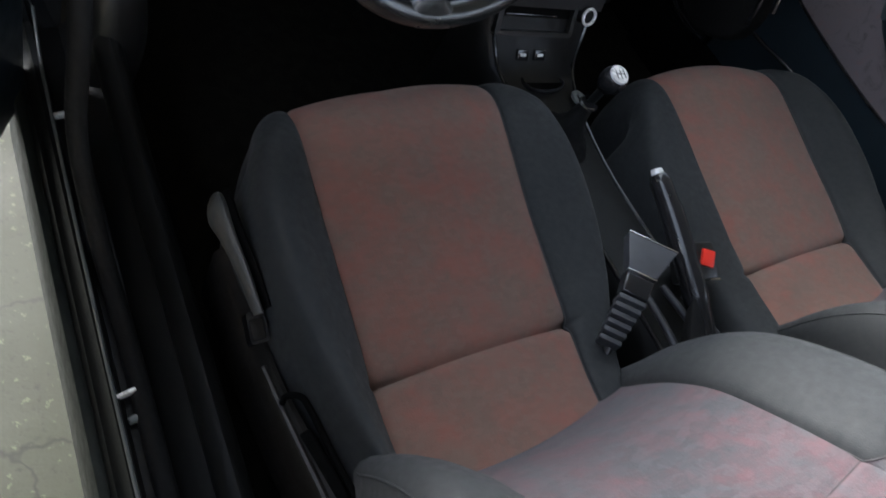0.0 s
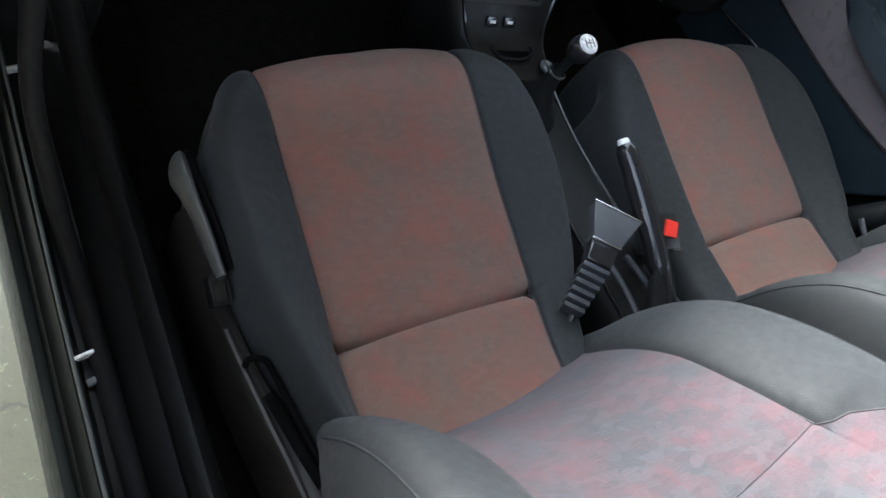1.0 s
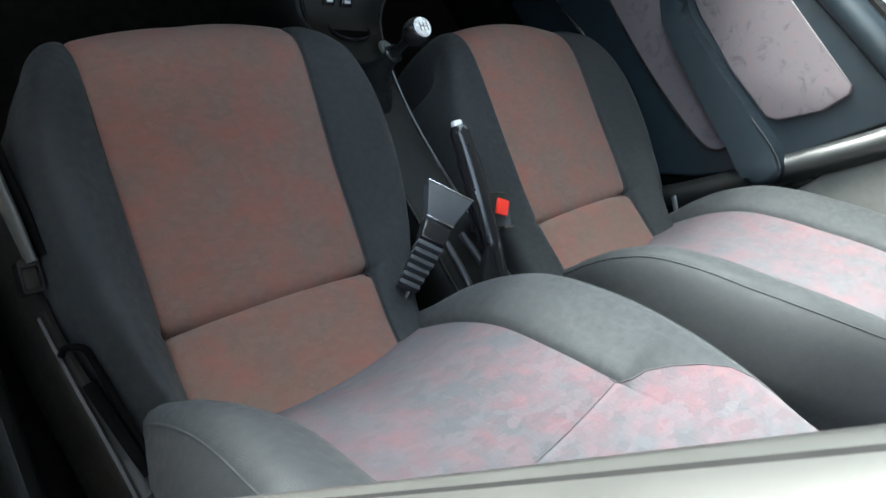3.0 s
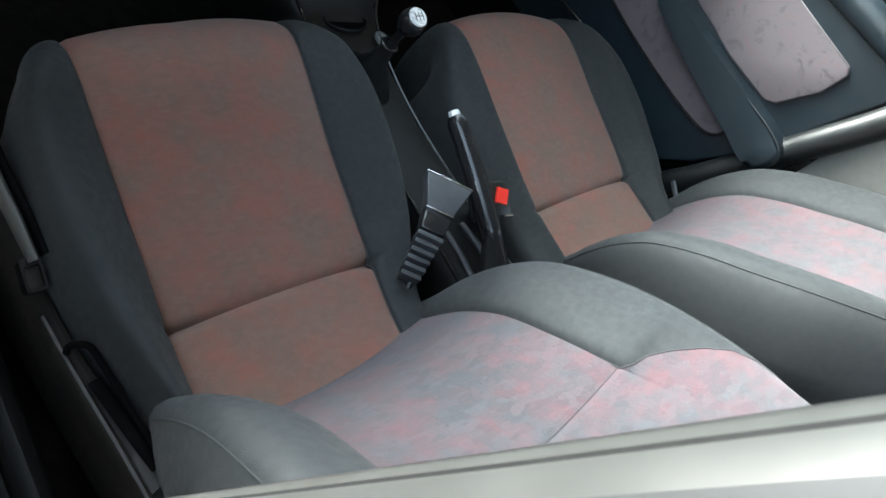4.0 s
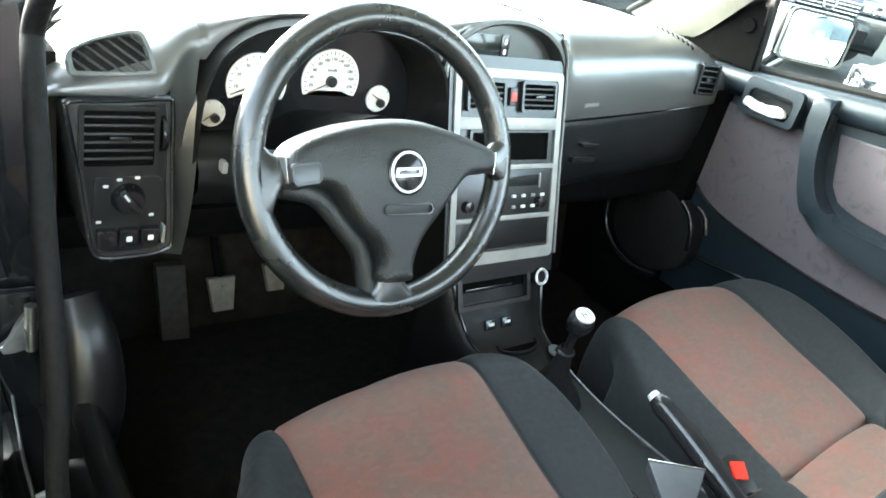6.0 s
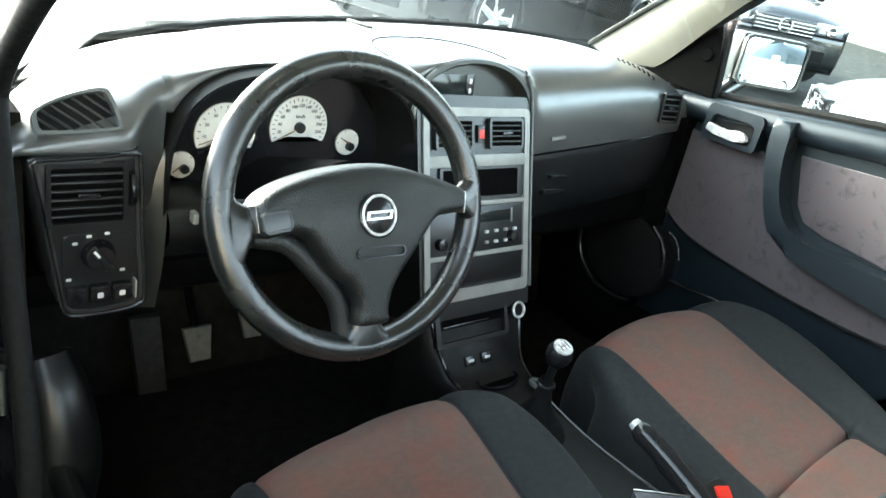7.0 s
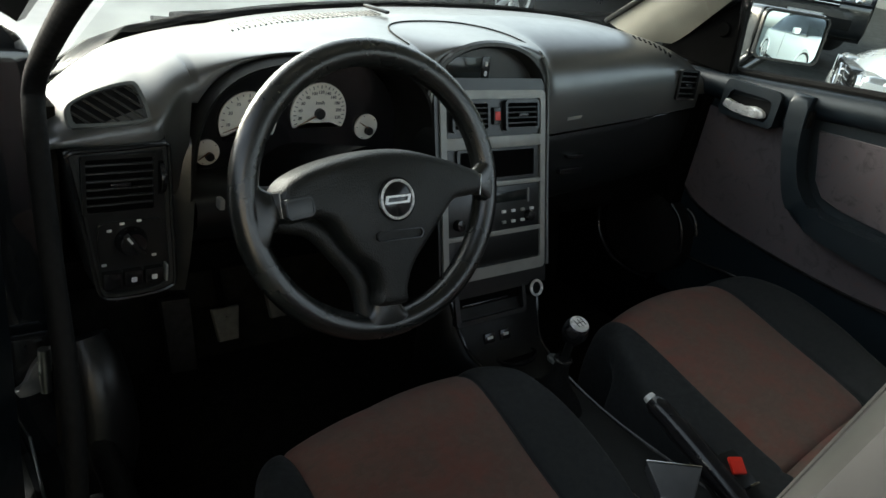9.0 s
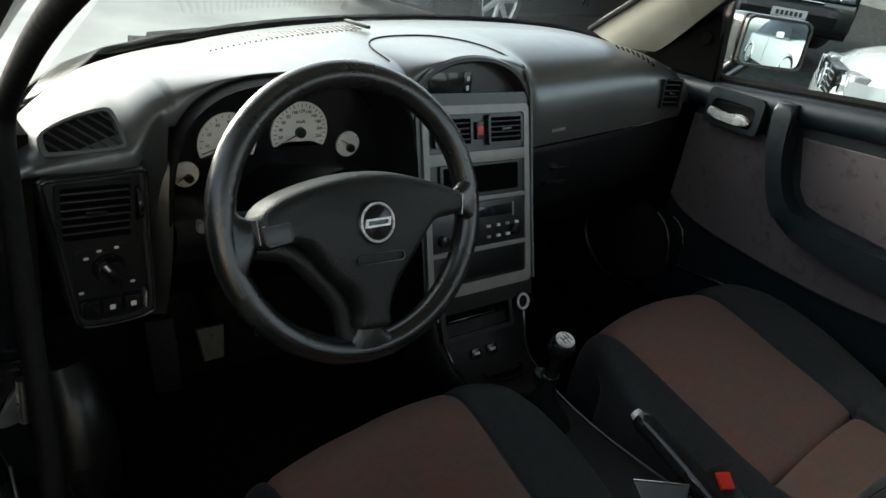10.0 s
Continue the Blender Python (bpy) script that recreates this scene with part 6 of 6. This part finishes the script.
def build_door():
    d = holder("passenger_door", (0.72, 0.4, 0.5), "closed passenger door with cloth inlays and black vinyl trim", "car door")
    outline = [(0.80, 0.40), (0.80, 0.90), (0.70, 0.912), (0.49, 0.938), (0.31, 0.955), (-0.05, 0.975), (-0.045, 0.88), (0.02, 0.64), (0.08, 0.52), (0.16, 0.42), (0.22, 0.38), (0.70, 0.36)]
    part("door_card", door_plate(outline, 0.705, 0.05, 0.006), NAVY, d, "black vinyl door card")
    low = smooth_path([(0.74, 0.84, 0), (0.735, 0.70, 0), (0.70, 0.64, 0), (0.62, 0.60, 0), (0.46, 0.578, 0), (0.30, 0.568, 0), (0.15, 0.572, 0), (0.10, 0.59, 0), (0.085, 0.63, 0)], 4)
    inlay = [(q.x, q.y) for q in low] + [(0.18, 0.672), (0.30, 0.688), (0.42, 0.71), (0.47, 0.745), (0.50, 0.835), (0.52, 0.842)]
    part("lower_inlay", door_plate(inlay, 0.699, 0.01, 0.003), CLOTH_DOOR, d, "mauve cloth inlay")
    part("inlay_edge", tube([Vector((0.698, q.x, q.y)) for q in low[6:]], 0.0035, 6), BLACK_GLOSS, d, "glossy inlay edge")
    up = [(0.445, 0.862), (0.28, 0.872), (0.05, 0.866), (0.036, 0.855), (0.040, 0.80), (0.075, 0.725), (0.095, 0.712), (0.21, 0.712), (0.34, 0.722), (0.39, 0.735), (0.415, 0.765)]
    part("upper_inlay", door_plate(up, 0.696, 0.012, 0.004), CLOTH_DOOR, d, "mauve patterned cloth inlay")
    rail = smooth_path([(0.80, 0.888, 0), (0.60, 0.905, 0), (0.40, 0.925, 0), (0.20, 0.942, 0), (-0.05, 0.955, 0)], 4)
    part("top_rail", tube([Vector((0.702, q.x, q.y - 0.008)) for q in rail], 0.030, 12, squash=0.75), NAVY, d, "padded vinyl top rail")
    part("window_seal", tube([Vector((0.716, q.x, q.y + 0.028)) for q in rail], 0.009, 8), RUBBER, d, "black window seal")
    part("window_seal", tube([Vector((0.735, q.x, q.y + 0.020)) for q in rail], 0.009, 8), RUBBER, d)
    # pull: upright bar curving into the armrest
    pull = smooth_path([(0.505, 0.925, 0), (0.500, 0.86, 0), (0.475, 0.775, 0), (0.445, 0.712, 0), (0.405, 0.676, 0), (0.32, 0.656, 0), (0.20, 0.640, 0), (0.08, 0.628, 0), (0.03, 0.620, 0), (-0.010, 0.625, 0), (-0.026, 0.660, 0), (-0.012, 0.694, 0), (0.040, 0.704, 0), (0.10, 0.704, 0), (0.25, 0.705, 0), (0.345, 0.706, 0), (0.388, 0.716, 0), (0.422, 0.745, 0), (0.445, 0.790, 0), (0.460, 0.85, 0), (0.466, 0.925, 0)], 3)
    arm = part("pull_handle", door_plate([(q.x, q.y) for q in pull], 0.655, 0.05, 0.014), NAVY, d, "angular black pull handle and armrest")
    part("handle_edge", tube([Vector((0.654, q.x, q.y - 0.002)) for q in pull[33:40]], 0.0022, 8), BLACK, arm, "glossy upper edge")
    part("pull_recess", box(0.664, 0.684, 0.457, 0.470, 0.862, 0.898, 0.003), RUBBER, arm)
    part("handle_surround", ring_frame(rounded(0.530, 0.662, 0.836, 0.914, 0.012), rounded(0.545, 0.648, 0.846, 0.894, 0.014), Matrix(((0, 0, -1, 0.668), (1, 0, 0, 0), (0, 1, 0, 0), (0, 0, 0, 1))), 0.03), NAVY, d, "raised vinyl surround")
    rec = part("handle_recess", door_plate(rounded(0.540, 0.660, 0.842, 0.908, 0.018), 0.682, 0.010, 0.002), RUBBER, d, "recess round the inside handle")
    part("inside_handle", door_plate([(q.x, q.y) for q in smooth_path([(0.650, 0.872, 0), (0.610, 0.866, 0), (0.580, 0.872, 0), (0.558, 0.866, 0), (0.556, 0.853, 0), (0.590, 0.848, 0), (0.648, 0.852, 0), (0.652, 0.862, 0)], 3)], 0.664, 0.012, 0.004), SATIN, rec, "bright inside handle")
    # loudspeaker pod in the lower front corner, with raised glossy arcs
    pod = lambda pts: [Vector((0.652, q.x, q.y)) for q in smooth_path([(y, z, 0) for y, z in pts], 6)]
    grille = [(0.835, 0.582), (0.770, 0.604), (0.700, 0.596), (0.655, 0.560), (0.632, 0.515), (0.640, 0.450), (0.700, 0.405), (0.790, 0.402), (0.850, 0.440), (0.868, 0.500), (0.862, 0.550)]
    part("speaker_pod", door_plate([(q.x, q.y) for q in smooth_path([(y, z, 0) for y, z in grille + grille[:1]], 3)[:-1]], 0.660, 0.05, 0.012), RUBBER, d, "black loudspeaker pod")
    part("speaker_rim", tube(pod([(0.842, 0.590), (0.878, 0.560), (0.888, 0.510), (0.870, 0.450), (0.812, 0.402), (0.740, 0.392), (0.690, 0.402)]), 0.0075, 10), BLACK_GLOSS, d, "glossy rim of the loudspeaker pod")
    part("speaker_rim", tube(pod([(0.690, 0.600), (0.660, 0.580), (0.640, 0.545), (0.630, 0.500)]), 0.0060, 10), BLACK_GLOSS, d, "glossy rim of the loudspeaker pod")
    part("pocket_lip", tube(pod([(0.646, 0.606), (0.620, 0.592), (0.602, 0.555)]), 0.0055, 10), BLACK_GLOSS, d, "glossy lip of the door pocket")
    part("pocket_lip", tube(pod([(0.604, 0.500), (0.560, 0.502), (0.512, 0.508), (0.450, 0.512)]), 0.0045, 10), BLACK_GLOSS, d, "glossy lip of the door pocket")
    # highlight at the armrest end, made as a thin pale bar
    part("card_joint", tube([(0.695, 0.078, 0.636), (0.695, 0.048, 0.634), (0.697, 0.020, 0.630)], 0.0025, 8), PALE_RIM, d, "pale bar painting the highlight where the armrest meets the card")
    part("corner_cover", door_plate([(0.875, 0.925), (0.675, 0.915), (0.690, 1.090), (0.704, 1.097), (0.850, 0.998)], 0.690, 0.012, 0.004), MATT, d, "black triangular mirror cover")
    part("corner_tweeter", lathe([(0.016, 0), (0.014, 0.003), (0, 0.003)], facing((0.688, 0.72, 1.005), (-1, 0, 0)), 18), MATT, d)
    part("window_frame", tube(smooth_path([(0.705, 0.680, 0.915), (0.700, 0.692, 1.05), (0.692, 0.690, 1.10)], 3), 0.012, 8), RUBBER, d, "black window channel")
    part("window_frame", tube(smooth_path([(0.700, 0.86, 0.965), (0.692, 0.78, 1.040), (0.676, 0.68, 1.115), (0.645, 0.53, 1.22), (0.610, 0.33, 1.315), (0.60, 0.05, 1.345)], 4), 0.022, 8), RUBBER, d, "black upper window frame")
    pane = part("window_pane", sheet([[Vector((0.722 - 0.10 * t, y, 0.93 + 0.035 * (0.7 - y) + 0.36 * t)) for y in (0.70, 0.4, 0.1, -0.05)] for t in (0, 0.5, 1)]), TINT, d, "clear side window glass")
    pane.visible_shadow = False
    # frame of the opening behind the door
    thing("rear_door_trim", box(0.70, 0.74, -1.2, -0.06, 0.30, 0.96, 0.01), LEVER, "grey trim of the rear door in shade", "trim", kind="structure")
    thing("right_sill", box(0.64, 0.78, -1.2, 0.86, 0.22, 0.375, 0.012), MATT, "dark plastic sill beside the passenger seat", "door sill", kind="structure")
    thing("pillar_trim", tube(smooth_path([(0.695, 0.115, 0.36), (0.700, 0.05, 0.50), (0.705, -0.02, 0.70), (0.705, -0.085, 0.90), (0.68, -0.13, 1.1), (0.60, -0.16, 1.33)], 5), 0.030, 10), BLACK, "dark trim of the centre pillar", "pillar", kind="structure")
    thing("right_side_panel", box(0.745, 0.80, -1.2, 1.0, 0.2, 0.88, 0.02), PAINT_BLACK, "glossy black car side panel", "car body", kind="structure")
    thing("left_rear_panel", box(-0.80, -0.745, -1.2, -0.30, 0.2, 0.92, 0.02), PAINT_BLACK, "glossy black rear side panel", "car body", kind="structure")


build_door()


def build_mirror():
    m = holder("door_mirror", (0.85, 0.72, 0.93), "black door mirror showing white cars", "mirror")
    f = facing((0.965, 0.708, 1.002), (-0.42, -0.90, 0.02))
    bm = box(-0.098, 0.098, -0.062, 0.062, -0.075, 0.004, 0.022, seg=4)
    part("housing", turned(bm, f), PAINT_BLACK, m, "glossy black mirror shell")
    part("frame", ring_frame(rounded(-0.095, 0.095, -0.059, 0.059, 0.018), rounded(-0.089, 0.088, -0.053, 0.053, 0.016), f @ Matrix.Translation((0, 0, 0.008)), 0.01), BLACK_GLOSS, m)
    part("mirror_glass", sheet([[f @ Vector((0.0915 * u / 12, 0.0555 * v / 8, 0.0085 - ((0.0915 * u / 12) ** 2 + (0.0555 * v / 8) ** 2) / 2.2)) for u in range(-12, 13)] for v in range(-8, 9)]), MIRROR, m, "slightly domed mirror glass")
    part("mirror_foot", tube([(0.72, 0.76, 0.90), (0.84, 0.755, 0.905), (0.93, 0.750, 0.95)], [0.025, 0.022, 0.022], 12), PAINT_BLACK, m)
    return m


build_mirror()


def build_open_door():
    """Driver's door, standing ajar; closed it would lie along -y from the hinge."""
    d = holder("driver_door", (-0.737, 0.63, 0.3), "black driver's door standing ajar on its hinges", "car door")
    m = Matrix.Translation((-0.737, 0.63, 0.0)) @ pose(0, 0, 0, 0, 0, -28)
    part("door_skin", turned(box(-0.06, -0.035, -1.08, 0.0, 0.295, 0.95, 0.012), m), PAINT_BLACK, d, "glossy black outer skin")
    part("door_card", turned(box(-0.035, 0.0, -1.06, 0.0, 0.30, 0.95, 0.012), m), NAVY, d, "black vinyl inner card")
    part("door_inlay", turned(box(-0.002, 0.006, -0.80, -0.30, 0.62, 0.86, 0.003), m), CLOTH_DOOR, d, "mauve cloth inlay")
    part("armrest", turned(box(-0.002, 0.055, -0.85, -0.25, 0.56, 0.62, 0.015), m), NAVY, d, "black armrest")
    return d


build_open_door()


# ---- parked cars outside ----
def build_wheel(parent, c, r, side):
    w = part("wheel", lathe([(r * 0.76, -0.09), (r * 0.93, -0.095), (r, -0.06), (r, 0.06), (r * 0.93, 0.095), (r * 0.79, 0.085), (r * 0.76, 0.06)], facing(c, (0, side, 0)), 32), TYRE, parent, "black tyre on an alloy rim")
    m = facing(c, (0, side, 0))
    part("rim", tube([m @ Vector((r * 0.76 * math.cos(2 * math.pi * k / 32), r * 0.76 * math.sin(2 * math.pi * k / 32), 0.07)) for k in range(32)], 0.016, 8, closed=True), ALLOY, w, "silver alloy rim")
    for k in range(7):
        a = 2 * math.pi * k / 7
        part("rim_spoke", tube([m @ Vector((0.03 * math.cos(a), 0.03 * math.sin(a), 0.075)), m @ Vector((r * 0.74 * math.cos(a), r * 0.74 * math.sin(a), 0.075))], [0.035, 0.028], 8, squash=0.4, side_axis=tuple(m.to_3x3() @ Vector((-math.sin(a), math.cos(a), 0)))), ALLOY, w)
    part("wheel_hub", lathe([(0.05, 0.06), (0.045, 0.085), (0, 0.09)], m, 16), ALLOY, w)
    part("wheel_back", lathe([(r * 0.75, 0.0), (r * 0.6, 0.02), (0, 0.02)], m, 24), RUBBER, w)


def build_car(place, paint, label, plated=True, length=4.4, width=1.78):
    """A saloon along x with its nose at +x, then turned and placed."""
    car = holder("parked_car", (0, 0, 0), label, "car", "parked cars")
    L, W = length / 2, width / 2
    top = [(-L, 0.62), (-L + 0.05, 0.92), (-L + 0.55, 0.99), (-L + 0.75, 0.98), (L - 1.25, 0.95), (L - 0.55, 0.86), (L - 0.18, 0.76), (L - 0.04, 0.62), (L, 0.48)]
    line = smooth_path([(x, z, 0) for x, z in top], 3)
    rows = []
    for q in line:
        t = q.x / L
        w = W * (1 - 0.16 * abs(t) ** 5)
        rows.append([Vector((q.x, s * ww, zz)) for s, ww, zz in ((-1, w * 0.96, 0.22), (-1, w, 0.45), (-1, w * 0.995, 0.68), (-1, w * 0.95, q.y - 0.05), (-1, w * 0.86, q.y - 0.005), (-1, w * 0.5, q.y + 0.02), (1, 0.0, q.y + 0.025), (1, w * 0.5, q.y + 0.02), (1, w * 0.86, q.y - 0.005), (1, w * 0.95, q.y - 0.05), (1, w * 0.995, 0.68), (1, w, 0.45), (1, w * 0.96, 0.22))])
    part("body", sheet(rows), paint, car, "painted car body")
    part("nose", box(L - 0.22, L + 0.02, -W * 0.86, W * 0.86, 0.22, 0.62, 0.10, seg=5), paint, car, "painted front bumper")
    part("tail", box(-L - 0.02, -L + 0.08, -W * 0.80, W * 0.80, 0.26, 0.86, 0.05, seg=4), paint, car)
    part("underbody", box(-L + 0.1, L - 0.15, -W * 0.9, W * 0.9, 0.18, 0.30), RUBBER, car)
    cab = [(-L + 0.60, 0.97), (-L + 1.15, 1.36), (-L + 1.75, 1.45), (0.15, 1.44), (0.75, 1.25), (L - 1.12, 0.95)]
    rows = []
    for q in smooth_path([(x, z, 0) for x, z in cab], 4):
        h = (q.y - 0.95) / 0.5
        w0, w1 = W * 0.93, W * (0.93 - 0.24 * h)
        rows.append([Vector((q.x, s * ww, zz)) for s, ww, zz in ((-1, w0, 0.94), (-1, w1, q.y - 0.03), (-1, w1 * 0.9, q.y), (1, 0.0, q.y + 0.015), (1, w1 * 0.9, q.y), (1, w1, q.y - 0.03), (1, w0, 0.94))])
    glass = part("cabin_glass", sheet(rows), DARK_GLASS, car, "dark cabin glazing")
    rows = []
    for q in smooth_path([(-L + 1.20, 1.385, 0), (-L + 1.75, 1.46, 0), (0.15, 1.45, 0), (0.40, 1.385, 0)], 4):
        w = W * 0.70
        rows.append([Vector((q.x, w * s, q.y + 0.012 * (1 - s * s))) for s in (-1, -0.6, 0, 0.6, 1)])
    part("car_roof", sheet(rows, 0.02), paint, glass, "painted roof panel")
    for s in (-1, 1):
        lamp = part("headlight", box(L - 0.30, L - 0.01, s * W * 0.62 - 0.16, s * W * 0.62 + 0.16, 0.56, 0.71, 0.05, seg=4), LAMP_GLASS, car, "clear headlight")
        part("lamp_bowl", lathe([(0.06, 0), (0.05, 0.02), (0.0, 0.0)], facing((L - 0.008, s * W * 0.62, 0.635), (1, 0, 0)), 18), CHROME, lamp)
        part("side_mirror", box(0.62, 0.80, s * (W + 0.10) - 0.09, s * (W + 0.10) + 0.09, 0.95, 1.08, 0.03), paint, car)
        part("window_line", tube([(-L + 0.7, s * W * 0.94, 0.955), (L - 1.15, s * W * 0.94, 0.955)], 0.012, 6), CHROME, car, "bright window line")
        part("door_seam", box(-0.10, -0.092, s * (W + 0.001) - 0.004, s * (W + 0.001) + 0.004, 0.30, 0.92), RUBBER, car)
        for x in (L - 0.85, -L + 0.80):
            build_wheel(car, (x, s * (W - 0.10), 0.33), 0.33, s)
            part("wheel_arch", tube([(x + 0.37 * math.cos(math.pi * k / 16), s * (W + 0.004), 0.33 + 0.37 * math.sin(math.pi * k / 16)) for k in range(17)], 0.018, 8), paint, car)
    gr = part("grille", box(L - 0.06, L + 0.030, -0.36, 0.36, 0.52, 0.70, 0.02), BLACK_GLOSS, car, "dark slatted grille")
    for k in range(4):
        part("grille_bar", box(L + 0.02, L + 0.038, -0.34, 0.34, 0.545 + 0.038 * k, 0.555 + 0.038 * k, 0.003), CHROME, gr)
    part("grille_badge", tube([(L + 0.045, 0.07 * math.cos(2 * math.pi * k / 24), 0.61 + 0.07 * math.sin(2 * math.pi * k / 24)) for k in range(24)], 0.012, 8, closed=True), CHROME, gr, "plain round badge")
    part("lower_intake", box(L - 0.02, L + 0.028, -0.55, 0.55, 0.30, 0.42, 0.02), RUBBER, car)
    if plated:
        plate = part("number_plate", box(L + 0.028, L + 0.040, -0.20, 0.20, 0.35, 0.44, 0.004), PRINT, car, "white number plate with plain dark bars")
        for k in range(6):
            part("plate_bar", box(L + 0.040, L + 0.0415, -0.155 + 0.053 * k, -0.120 + 0.053 * k, 0.368, 0.417), MARK, plate)
    car.matrix_basis = place
    return car


def parked(x, y, heading):
    return pose(x, y, ground_height(x, y), 0, 0, heading)


build_car(parked(4.80, 5.62, 191), PAINT_BLACK, "glossy black saloon parked across the way", False)
build_car(parked(8.68, 5.61, 232), PAINT_BLACK, "glossy black saloon with a chrome grille and pale plate")
build_car(parked(5.22, -0.04, 120), PAINT_WHITE, "pale silver-white car parked alongside")
build_car(parked(2.7, -4.4, 72), PAINT_WHITE, "white car parked further back")
build_car(parked(5.6, -6.5, 80), PAINT_SILVER, "silver car parked in the row behind")
build_car(parked(0.6, 12.5, 250), PAINT_WHITE, "white car parked beyond the bonnet")
